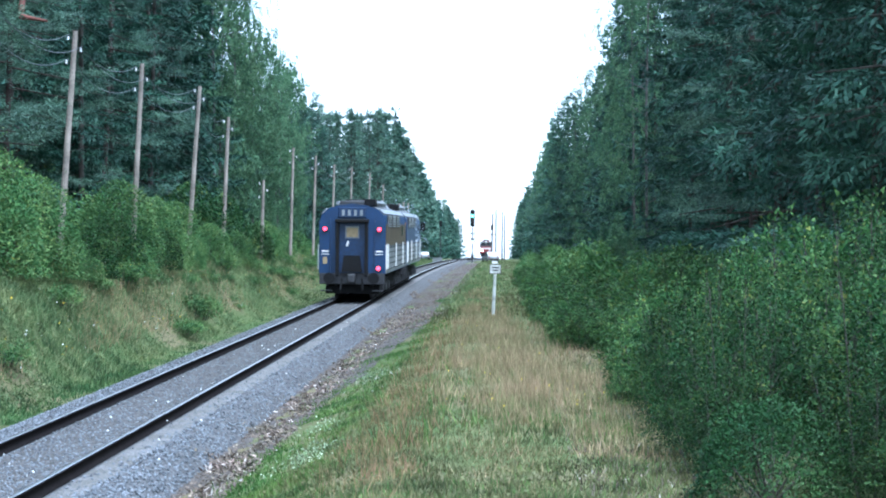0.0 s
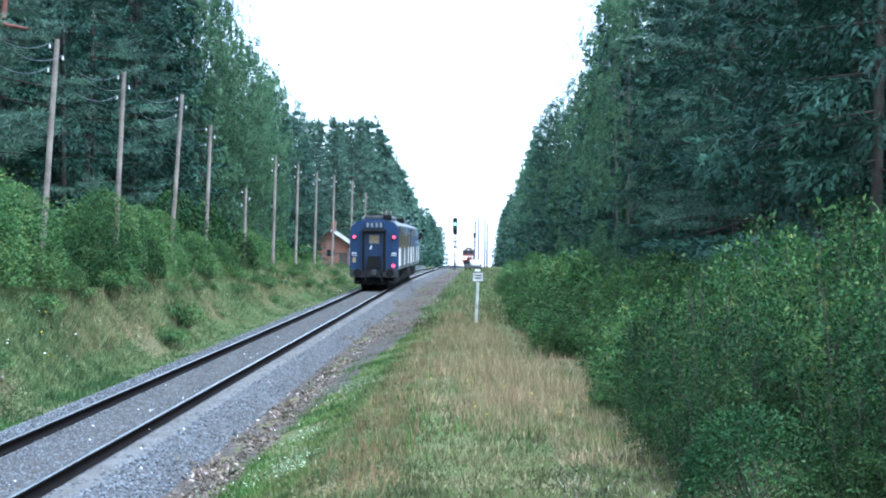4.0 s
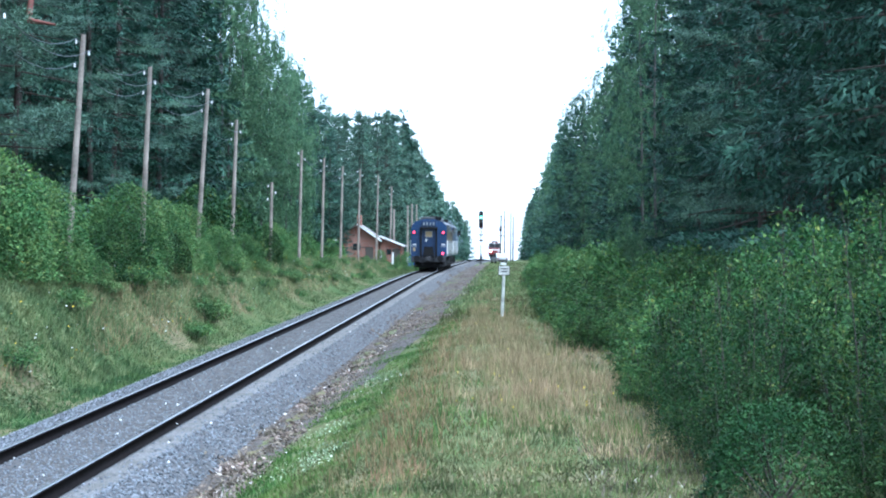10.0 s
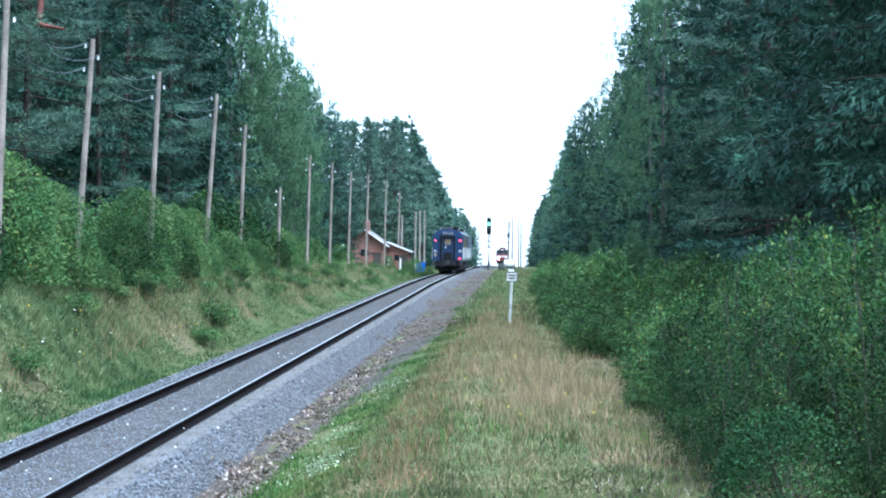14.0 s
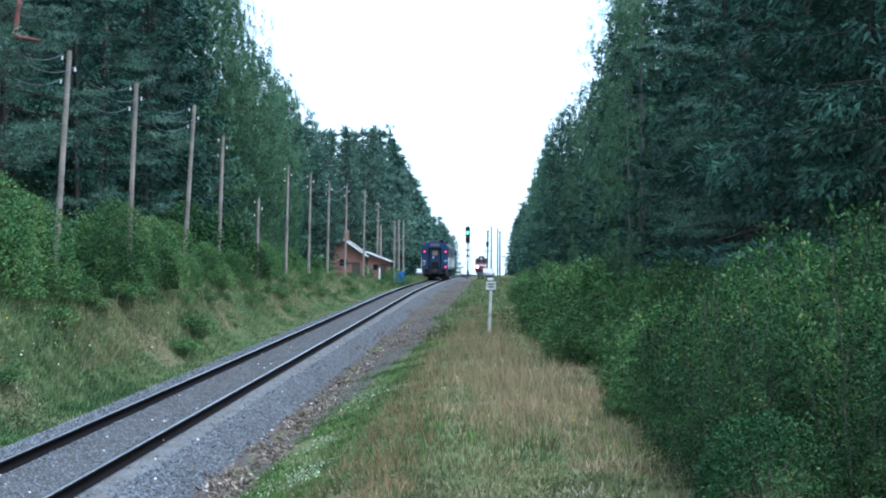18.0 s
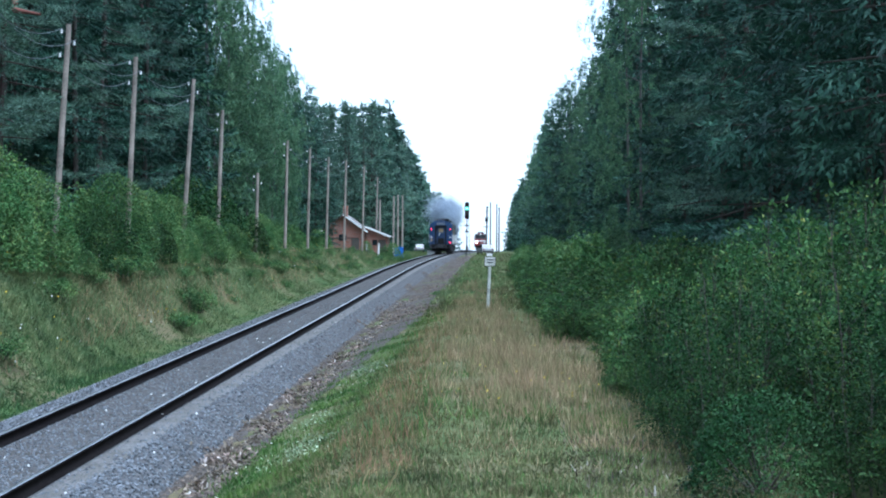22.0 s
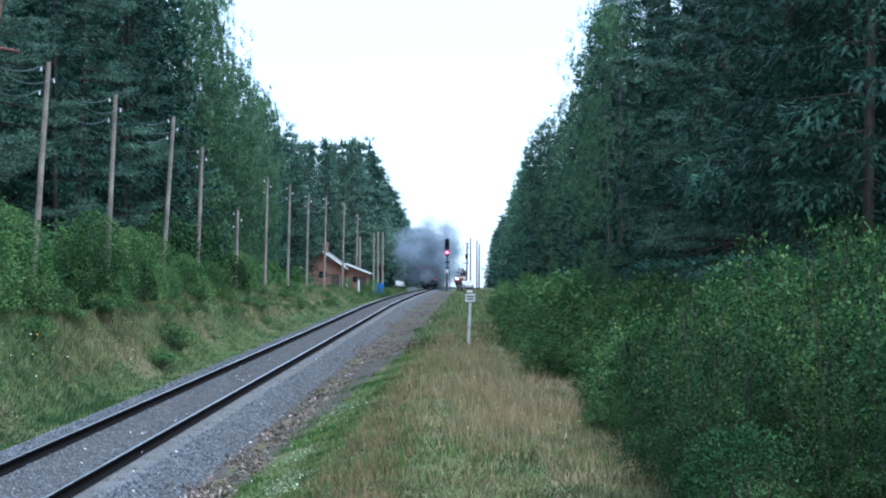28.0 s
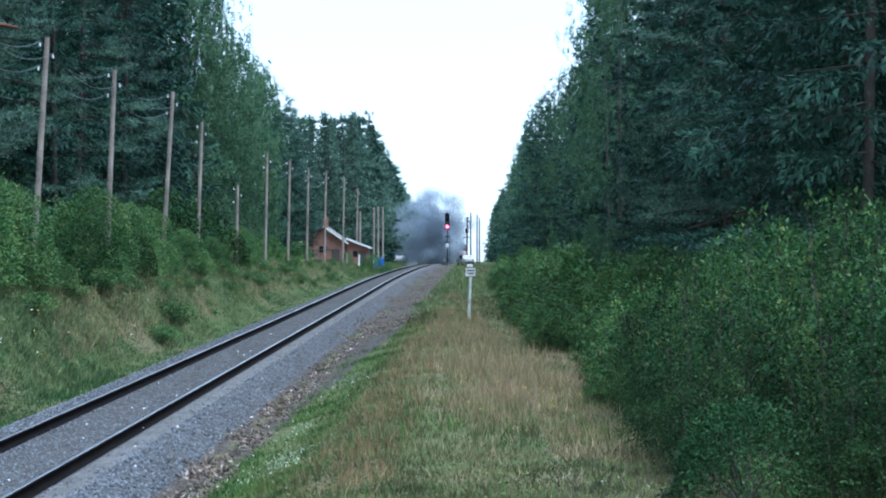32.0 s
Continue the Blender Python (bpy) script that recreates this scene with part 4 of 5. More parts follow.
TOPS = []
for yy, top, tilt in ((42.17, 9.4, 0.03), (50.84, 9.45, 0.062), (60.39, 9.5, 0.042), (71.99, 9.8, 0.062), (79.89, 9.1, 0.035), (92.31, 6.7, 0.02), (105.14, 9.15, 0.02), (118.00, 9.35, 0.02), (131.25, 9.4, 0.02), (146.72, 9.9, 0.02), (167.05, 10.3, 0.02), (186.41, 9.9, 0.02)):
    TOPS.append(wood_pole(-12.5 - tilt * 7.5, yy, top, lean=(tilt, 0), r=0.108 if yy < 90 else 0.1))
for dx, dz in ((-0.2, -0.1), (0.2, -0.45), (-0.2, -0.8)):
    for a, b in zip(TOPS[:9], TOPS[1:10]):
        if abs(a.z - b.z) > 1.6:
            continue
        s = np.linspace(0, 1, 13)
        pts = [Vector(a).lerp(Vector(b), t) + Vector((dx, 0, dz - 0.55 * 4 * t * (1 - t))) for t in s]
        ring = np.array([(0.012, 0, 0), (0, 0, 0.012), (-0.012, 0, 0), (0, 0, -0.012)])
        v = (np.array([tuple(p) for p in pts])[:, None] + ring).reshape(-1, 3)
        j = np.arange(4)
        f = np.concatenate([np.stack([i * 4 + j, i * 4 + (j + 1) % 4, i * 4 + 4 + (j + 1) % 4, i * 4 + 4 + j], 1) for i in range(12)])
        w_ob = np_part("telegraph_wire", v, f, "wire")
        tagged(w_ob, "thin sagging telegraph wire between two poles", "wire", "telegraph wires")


# ================= sleepers =================
sl_mesh = None
for k in range(230):
    yy = 18 + k * 0.56
    if sl_mesh is None:
        ob = part("railway_sleeper", box((2.7, 0.27, 0.2), (0, 0, -0.1), 0.02), "sleeper")
        sl_mesh = ob.data
    else:
        ob = new("railway_sleeper", sl_mesh)
    ob.matrix_basis = pose(float(track_x(yy)) + rng.uniform(-0.02, 0.02), yy, float(rail_z(yy)) - 0.217 + rng.uniform(-0.012, 0.006))
    tagged(ob, "grey concrete sleeper nearly buried in ballast", "sleeper", "sleepers under the rails")


# ================= house by the line =================
def slab(bm, pts, y0, y1):
    """A prism: an outline of (x, z) from y0 to y1."""
    a = [bm.verts.new((x, y0, z)) for x, z in pts]
    b = [bm.verts.new((x, y1, z)) for x, z in pts]
    n = len(pts)
    bm.faces.new(a)
    bm.faces.new(b[::-1])
    for i in range(n):
        bm.faces.new((a[i], a[(i + 1) % n], b[(i + 1) % n], b[i]))
    return bm


HZ = float(ground_z(-15, 186)) - 0.1
house = thing("brick_house", pose(-15.95, 184, HZ), "small red brick railway house with white verge boards", "house")
part("wall", slab(bmesh.new(), [(-2.25, 0), (2.25, 0), (2.25, 2.75), (0, 4.3), (-2.25, 2.75)], 0, 7), "brick", house)
for sg in (-1, 1):
    part("roof", slab(bmesh.new(), [(0, 4.32), (sg * 2.6, 2.53), (sg * 2.6, 2.65), (0, 4.45)], -0.35, 7.3), "roofing", house)
    # the left board is darker than the white right one
    part("verge_board", slab(bmesh.new(), [(0, 4.3), (sg * 2.62, 2.5), (sg * 2.62, 2.7), (0, 4.5)], -0.42, -0.37), "white" if sg > 0 else "darkwood", house, "white painted verge board" if sg > 0 else "dark verge board")
part("verge_end", box((0.5, 0.06, 0.2), (-2.4, -0.44, 2.72), 0.01), "white", house, "white painted end of the verge")
part("chimney", box((0.5, 0.5, 1.3), (0.05, 2.4, 4.75), 0.02), "brick", house)
hw = part("window", box((0.7, 0.06, 0.6), (-0.05, -0.02, 2.0)), "glass", house)
part("window_frame", box((0.82, 0.05, 0.72), (-0.05, -0.005, 2.0)), "darkwood", hw)
part("lintel", box((1.9, 0.05, 0.12), (0.7, -0.03, 1.95)), "darkwood", house)
part("lower_door", box((0.85, 0.07, 1.9), (1.3, -0.02, 0.98)), "darkwood", house)
ext = thing("brick_outbuilding", pose(-13.66, 185.2, HZ), "brick lean-to with a sloping roof and white verge", "outbuilding")
part("wall", slab(bmesh.new(), [(0, 0), (2.3, 0), (2.3, 2.15), (0, 3.05)], 0, 5), "brick", ext)
part("roof", slab(bmesh.new(), [(0.02, 3.07), (2.65, 2.05), (2.65, 2.15), (0.02, 3.18)], -0.3, 5.3), "roofing", ext)
part("verge_board", slab(bmesh.new(), [(0.02, 3.05), (2.67, 2.02), (2.67, 2.2), (0.02, 3.24)], -0.37, -0.32), "white", ext, "white painted verge board")
part("window", box((0.5, 0.06, 0.6), (1.0, -0.02, 1.5)), "glass", ext)
part("door", box((0.8, 0.08, 1.8), (1.75, -0.02, 0.9)), "darkwood", ext)
annex = thing("brick_annex", pose(-18.9, 185.0, HZ + 0.2), "low brick annex with a white framed window", "outbuilding")
part("wall", slab(bmesh.new(), [(-1.0, 0), (0.6, 0), (0.6, 2.3), (-1.0, 1.9)], 0, 3), "brick", annex)
part("roof", slab(bmesh.new(), [(0.6, 2.32), (0.6, 2.44), (-1.3, 1.96), (-1.3, 1.84)], -0.3, 3.2), "white", annex)
aw = part("window", box((0.55, 0.06, 0.6), (-0.1, -0.02, 1.2)), "glass", annex)
part("window_frame", box((0.75, 0.04, 0.8), (-0.1, -0.005, 1.2)), "white", aw)
bin_ = thing("refuse_container", pose(-11.15, 204, float(ground_z(-11.15, 204)), 0, 0, 8), "blue plastic refuse container beside the line", "container")
part("body", box((1.05, 0.8, 1.2), (0, 0, 0.66), 0.05), "bluebin", bin_)
part("lid", box((1.12, 0.86, 0.12), (0, 0, 1.31), 0.03), "bluebin", bin_)
for sx in (-0.3, 0.3):
    part("wheel", rod((sx - 0.03, 0.3, 0.08), (sx + 0.03, 0.3, 0.08), 0.08, n=10), "black", bin_)
for xx, yy in ((-13.2, 180.5), (-11.9, 179.5), (-10.9, 188)):
    z = float(ground_z(xx, yy))
    p = thing("white_post", pose(xx, yy, z), "whitewashed wooden post by the house", "post", "posts by the house")
    part("post", rod((0, 0, -0.2), (0.02, 0, 1.35), 0.1, 0.09), "white", p)
    part("cap", rod((0.02, 0, 1.35), (0.02, 0, 1.42), 0.11, 0.05), "darkwood", p)
for xx, yy, top in ((-12.4, 215, 8.6), (-11.9, 215.5, 8.75), (-11.35, 216, 8.7), (-12.4, 189, 7.5)):
    wood_pole(xx, yy, top, r=0.14, label="plain weathered wooden pole near the brick house", ins=False)

# ================= line-side marks =================
SX, SY = -0.16, 62.0
sz = float(ground_z(SX, SY))
sign = thing("line_sign", pose(SX, SY, sz, 0, 0, 3), "white post with a small square sign beside the path", "sign")
part("post", rod((-0.05, 0, -0.2), (0.02, 0, 1.5), 0.058, 0.052), "whitewash", sign, "flaking whitewashed post")
part("plate_rim", box((0.41, 0.02, 0.34), (0.02, -0.05, 1.62), 0.008), "darkwood", sign, "dark rim of the plate")
pl = part("plate", box((0.37, 0.025, 0.3), (0.02, -0.06, 1.62), 0.008), "whitewash", sign)
for zz, ww in ((1.68, 0.24), (1.58, 0.2)):
    part("bar", box((ww, 0.006, 0.045), (0.02, -0.077, zz)), "steel", pl, "dark unreadable line of writing")
part("top_plate", box((0.2, 0.02, 0.09), (0.0, -0.06, 1.86), 0.005), "white", sign)


def signal(x, y, label, top=9.0):
    z = float(ground_z(x, y)) - 0.1
    s = thing("railway_signal", pose(x, y, z), label, "signal")
    h = top - z
    part("mast", rod((0, 0, 0), (0, 0, h - 0.3), 0.09, 0.07, 10), "steel", s)
    lad = part("ladder", rod((0.42, 0.25, 0), (0.2, 0.2, h - 1.2), 0.03, n=6), "steel", s)
    for k in range(14):
        part("rung", rod((0.05, 0.15, 0.4 + k * 0.4), (0.4 - 0.015 * k, 0.23, 0.4 + k * 0.4), 0.015, n=5), "steel", lad)
    part("base", box((0.6, 0.6, 0.35), (0, 0, 0.12), 0.04), "sleeper", s)
    part("relay_box", box((0.35, 0.3, 0.5), (0.02, -0.2, 1.2), 0.02), "steel", s)
    part("plate", box((0.5, 0.04, 0.25), (0, -0.1, h - 4.1), 0.01), "steel", s)
    head = part("signal_head", box((0.62, 0.3, 2.3), (0, -0.12, h - 1.22), 0.14), "black", s)
    for name, zz, mat in (("green_lens", h - 0.93, "greensignal"), ("dark_lens", h - 1.44, "glass"), ("red_lens", h - 1.94, "redsignal")):
        part(name, rod((0, -0.29, zz), (0, -0.26, zz), 0.21, n=18), mat, head)
        bm = bmesh.new()
        for a in range(0, 181, 15):
            c, q = math.cos(radians(a)), math.sin(radians(a))
            box((0.06, 0.38, 0.012), (0.24 * c, -0.44, zz + 0.24 * q), bm=bm, rot=Matrix.Rotation(radians(90 - a), 4, "Y"))
        part("hood", bm, "black", head)
    part("finial", rod((0, -0.05, h - 0.2), (0, -0.05, h + 0.12), 0.1, 0.04), "black", s)
    part("platform", box((0.7, 0.6, 0.16), (0, 0.05, h - 3.3), 0.02), "steel", s)
    part("number_board", box((0.34, 0.03, 0.55), (0, -0.12, h - 4.5), 0.01), "white", s, "small white board on the mast")
    return s, h


main_signal, SIG_H = signal(-3.75, 241, "mast signal with stacked lenses beside the track", 8.5)
shutter = part("shutter", rod((0, -0.02, 0), (0, 0.02, 0), 0.225, n=18), "black", main_signal, "dark disc that masks a lens")
far_signal = thing("distant_mast", pose(-10.2, 302, float(ground_z(-10.2, 302))), "dark line-side mast with a small lamp head", "mast")
part("mast", rod((0, 0, 0), (0, 0, 6.6), 0.1, 0.08), "steel", far_signal)
part("lamp_head", box((0.5, 0.3, 1.0), (0, -0.1, 6.8), 0.08), "black", far_signal)
brk = thing("bracket_mast", pose(-1.12, 254, float(ground_z(-1.1, 254))), "dark line-side mast with brackets and insulators", "mast")
part("mast", rod((0, 0, 0), (0.1, 0, 7.0), 0.13, 0.1), "darkwood", brk)
for zz, wd in ((4.0, 0.9), (5.3, 0.55), (6.3, 0.55), (6.85, 0.45)):
    part("bracket", box((wd, 0.12, 0.1), (0.12 if zz > 4.5 else 0, -0.06, zz)), "steel", brk)
part("fitting", box((0.4, 0.3, 0.7), (0.02, -0.1, 5.0), 0.05), "black", brk)
for xx, yy, top in ((-0.55, 262, 9.0), (0.42, 272, 8.9), (0.75, 262, 8.2)):
    wood_pole(xx, yy, top, r=0.13, label="slender dark wooden pole by the track", ins=False, mat="darkwood")
boxy = thing("relay_cabinet", pose(-9.3, 262, float(ground_z(-9.3, 262))), "low pale line-side cabinet", "cabinet")
part("body", box((1.4, 0.8, 0.9), (0, 0, 0.45), 0.04), "greyside", boxy)
part("lid", box((1.5, 0.9, 0.08), (0, 0, 0.94), 0.02), "greyside", boxy)


def car(x, y, turn):
    c = thing("parked_car", pose(x, y, float(ground_z(x, y)), 0, 0, turn), "pale grey parked car on the grass by the line", "car", "parked cars")
    body = slab(bmesh.new(), [(-2.05, 0.3), (2.05, 0.3), (2.1, 0.7), (1.2, 0.88), (-1.95, 0.9), (-2.1, 0.65)], -0.82, 0.82)
    bmesh.ops.bevel(body, geom=body.edges[:], offset=0.06, segments=2, affect="EDGES")
    bmesh.ops.rotate(body, verts=body.verts, matrix=Matrix.Rotation(radians(90), 3, "Z"))
    part("body", body, "greyside", c)
    cab = slab(bmesh.new(), [(-1.75, 0.88), (0.95, 0.88), (0.35, 1.38), (-1.35, 1.4)], -0.7, 0.7)
    bmesh.ops.rotate(cab, verts=cab.verts, matrix=Matrix.Rotation(radians(90), 3, "Z"))
    part("cabin_glass", cab, "glass", c)
    part("roof", box((1.3, 1.7, 0.05), (0, -0.5, 1.41), 0.02), "greyside", c)
    for sx in (-0.75, 0.75):
        for sy in (-1.25, 1.3):
            w = part("wheel", rod((sx - 0.09, sy, 0.31), (sx + 0.09, sy, 0.31), 0.31, n=16), "black", c)
            part("rim", rod((sx * 1.13 - 0.02, sy, 0.31), (sx * 1.13 + 0.02, sy, 0.31), 0.17, n=12), "silver", w)
        part("rear_light", box((0.22, 0.04, 0.16), (sx * 0.8, -2.09, 0.72), 0.01), "red", c)
    part("bumper", box((1.5, 0.12, 0.18), (0, -2.08, 0.42), 0.03), "steel", c)
    return c


car(-1.22, 238, 12)
car(-13.3, 310, 5)


# ================= locomotive =================
PROFILE = [(-1.47, 1.15), (1.47, 1.15), (1.47, 3.45), (1.38, 3.75), (1.12, 4.02), (0.6, 4.2), (0, 4.26), (-0.6, 4.2), (-1.12, 4.02), (-1.38, 3.75), (-1.47, 3.45)]
L_SEC = 16.4
WHEELS = []


def bogie(t, y0):
    b = part("bogie_frame", box((2.3, 4.9, 0.35), (0, y0, 0.72), 0.05), "black", t, "sooty black bogie frame")
    for sx in (-1.15, 1.15):
        for dy in (-1.05, 1.05):
            part("spring", rod((sx, y0 + dy, 0.55), (sx, y0 + dy, 0.95), 0.14, n=10), "steel", b)
        for dy in (-2.1, 0, 2.1):
            part("axle_box", box((0.25, 0.4, 0.38), (sx * 1.02, y0 + dy, 0.53), 0.04), "steel", b)
    for dy in (-2.1, 0, 2.1):
        bm = rod((-0.95, 0, 0), (0.95, 0, 0), 0.09, n=10)
        for sx in (-1, 1):
            rod((sx * 0.74, 0, 0), (sx * 0.87, 0, 0), 0.52, n=24, bm=bm)
            rod((sx * 0.70, 0, 0), (sx * 0.74, 0, 0), 0.55, n=24, bm=bm)
            for a in range(0, 360, 60):
                box((0.02, 0.12, 0.3), (sx * 0.875, 0.27 * math.cos(radians(a)), 0.27 * math.sin(radians(a))), bm=bm, rot=Matrix.Rotation(radians(a - 90), 4, "X"))
        w = part("wheelset", bm, "steel", t)
        w.location = (0, y0 + dy, 0.525)
        WHEELS.append((w, y0 + dy))


def end_face(t, y, sg):
    """The flat rear end with its gangway. sg: -1 faces backward."""
    o = y + sg * 0.02
    face = part("end_panel", slab(bmesh.new(), [(x * 0.992, z) for x, z in PROFILE], min(o, o + sg * 0.06), max(o, o + sg * 0.06)), "blue", t, "blue painted end wall")
    k = o + sg * 0.06
    fr = part("gangway_frame", box((0.14, 0.32, 2.4), (-0.64, k + sg * 0.14, 2.28), 0.03), "black", t, "black rubber gangway frame")
    part("gangway_frame", box((0.14, 0.32, 2.4), (0.64, k + sg * 0.14, 2.28), 0.03), "black", t)
    part("gangway_head", box((1.5, 0.38, 0.16), (0, k + sg * 0.16, 3.5), 0.05), "black", t)
    door = part("gangway_door", box((1.14, 0.05, 2.2), (0, k + sg * 0.03, 2.3), 0.01), "darkblue", t)
    part("window", box((0.5, 0.02, 0.42), (0, k + sg * 0.065, 3.0), 0.01), "curtain", door, "yellowed paper in the door window")
    part("window_frame", box((0.62, 0.02, 0.54), (0, k + sg * 0.06, 3.0), 0.01), "silver", door)
    part("door_mark", box((0.1, 0.012, 0.24), (-0.2, k + sg * 0.062, 2.5), rot=Matrix.Rotation(0.3, 4, "Y")), "white", door)
    apron = slab(bmesh.new(), [(-0.45, 1.25), (0.45, 1.25), (0.36, 1.98), (-0.36, 1.98)], min(k + sg * 0.1, k + sg * 0.2), max(k + sg * 0.1, k + sg * 0.2))
    part("folded_gangplate", apron, "black", t)
    nb = part("number_board", box((1.24, 0.08, 0.46), (0, k + sg * 0.04, 3.87), 0.03), "darkblue", t, "dark board with pale unreadable marks")
    for x in (-0.4, -0.14, 0.14, 0.4):
        part("bar", box((0.12, 0.02, 0.26), (x, k + sg * 0.085, 3.86)), "greyside", nb)
    for sx in (-1, 1):
        part("corner_rib", box((0.06, 0.05, 2.4), (sx * 0.98, k + sg * 0.02, 2.4), 0.01), "darkblue", t)
        lamp = part("tail_lamp", rod((sx * 1.2, k, 3.14), (sx * 1.2, k + sg * 0.1, 3.14), 0.13, n=14), "steel", t)
        part("lens", rod((sx * 1.2, k + sg * 0.1, 3.14), (sx * 1.2, k + sg * 0.12, 3.14), 0.085, n=14), "redlamp", lamp, "lit red lens")
        bar = part("lettering", box((0.3, 0.012, 0.07), (sx * 1.2, k + sg * 0.006, 2.16)), "white", t, "pale unreadable lettering")
        part("line", box((0.4, 0.012, 0.035), (sx * 1.18, k + sg * 0.006, 2.03)), "white", bar)
        buf = part("buffer", rod((sx * 0.98, y, 0.98), (sx * 0.98, y + sg * 0.45, 0.98), 0.12, n=12), "steel", t)
        part("buffer_head", rod((sx * 0.98, y + sg * 0.42, 0.98), (sx * 0.98, y + sg * 0.5, 0.98), 0.25, n=18), "black", buf)
        part("brake_hose", rod((sx * 0.45, y + sg * 0.1, 0.95), (sx * 0.5, y + sg * 0.3, 0.45), 0.04, n=7), "black", t)
        part("step_iron", box((0.5, 0.25, 0.05), (sx * 1.15, y + sg * 0.05, 0.42), 0.01), "steel", t)
        part("handrail", rod((sx * 1.5, y + 0.15 * -sg, 1.35), (sx * 1.5, y + 0.15 * -sg, 2.45), 0.05, n=7), "white", t, "white corner handrail")
    lamp = part("tail_lamp", rod((1.17, k, 1.42), (1.17, k + sg * 0.1, 1.42), 0.13, n=14), "steel", t)
    part("lens", rod((1.17, k + sg * 0.1, 1.42), (1.17, k + sg * 0.12, 1.42), 0.09, n=14), "redlamp", lamp, "lit red lens")
    part("marker_plate", box((0.2, 0.02, 0.3), (-1.2, k + sg * 0.01, 1.75), 0.01), "curtain", t, "small yellow plate")
    part("buffer_beam", box((2.9, 0.25, 0.5), (0, y - 0.02 * sg, 0.95), 0.04), "steel", t)
    part("coupler", box((0.35, 0.7, 0.4), (0, y + sg * 0.3, 0.98), 0.08), "steel", t)
    part("rail_guard", box((2.4, 0.06, 0.35), (0, y + 0.3 * -sg, 0.45), 0.02), "black", t)


def section(upper, posts, label):
    t = thing("locomotive_section", Matrix(), label, "locomotive", "coupled locomotive sections")
    bm = bmesh.new()
    slab(bm, PROFILE, 0.0, L_SEC)
    part("body", bm, "blue", t)
    for sx in (-1, 1):
        part("side_panel", box((0.03, L_SEC - 0.25, 0.95), (sx * 1.475, L_SEC / 2, 2.88), 0.01), upper, t)
        low = part("lower_panel", box((0.035, L_SEC - 0.2, 1.15), (sx * 1.478, L_SEC / 2, 1.78), 0.01), "greyside", t, "pale grey ribbed lower side")
        for zz in (1.35, 1.6, 1.85, 2.1, 2.32):
            part("rib", box((0.03, L_SEC - 0.4, 0.04), (sx * 1.5, L_SEC / 2, zz)), "steel", low)
        for y0 in posts:
            part("door_rail", box((0.05, 0.16, 1.12), (sx * 1.53, y0, 1.94), 0.015), "white", t, "white vertical handrail")
        for y0 in (1.4, 4.6, 7.8):
            lv = part("louvre_frame", box((0.04, 2.6, 0.6), (sx * 1.475, y0 + 1.2, 3.5), 0.01), "steel", t)
            for k in range(5):
                part("slat", box((0.05, 2.4, 0.05), (sx * 1.495, y0 + 1.2, 3.28 + k * 0.11), rot=Matrix.Rotation(sx * 0.5, 4, "Y")), "greyside", lv)
        part("window", box((0.05, 0.9, 0.5), (sx * 1.48, 12.6, 3.05), 0.02), "glass", t)
        part("fuel_tank", box((0.5, 4.6, 0.55), (sx * 0.95, L_SEC / 2, 0.75), 0.08), "black", t)
        part("roof_edge", box((0.3, L_SEC - 0.1, 0.05), (sx * 1.27, L_SEC / 2, 3.93), 0.01, rot=Matrix.Rotation(sx * 0.8, 4, "Y")), "silver", t, "bright aluminium roof edge")
    part("orange_end_strip", box((2.98, 0.35, 2.0), (0, L_SEC - 0.3, 2.5), 0.01), "orange", t) if upper == "brown" else None
    part("roof_sheet", slab(bmesh.new(), [(-1.13, 4.03), (-0.6, 4.21), (0, 4.27), (0.6, 4.21), (1.13, 4.03), (0.6, 4.24), (0, 4.3), (-0.6, 4.24)], 0.3, L_SEC - 0.2), "sootroof", t, "soot-stained grey roof")
    part("roof_grille", box((1.4, 5.2, 0.2), (0, 3.9, 4.32), 0.07), "steel", t)
    for y0 in (2.6, 5.2):
        fan = part("roof_fan", rod((0, y0, 4.34), (0, y0, 4.47), 0.6, 0.55, 20), "steel", t)
        for a in range(0, 180, 45):
            part("fan_guard", box((1.1, 0.04, 0.03), (0, y0, 4.475), rot=Matrix.Rotation(radians(a), 4, "Z")), "black", fan)
    part("roof_box", box((0.5, 1.0, 0.32), (0.75, 0.7, 4.32), 0.04), "black", t)
    part("roof_pipe", rod((0.8, 1.5, 4.32), (0.8, 9.5, 4.36), 0.09, n=8), "silver", t)
    part("roof_pipe", rod((-0.8, 1.5, 4.32), (-0.8, 9.5, 4.36), 0.09, n=8), "silver", t)
    part("exhaust", rod((0, 9.0, 4.2), (0, 9.0, 4.62), 0.3, 0.26, 14), "black", t)
    part("silencer", box((1.3, 2.6, 0.32), (0, 11.0, 4.36), 0.08), "silver", t)
    part("horn_cowl", slab(bmesh.new(), [(-0.7, 4.2), (0.7, 4.2), (0.35, 4.62), (-0.35, 4.62)], 13.2, 14.6), "silver", t)
    bogie(t, 3.6)
    bogie(t, L_SEC - 3.6)
    end_face(t, 0.0, -1)
    return t


rear_section = section("brown", (1.0, 7.0, 13.0), "blue diesel locomotive section with gangway and red tail lamps")
front_section = section("bluegrey", (0.6, 4.6, 10.0, 15.0), "blue leading locomotive section with a driving cab")
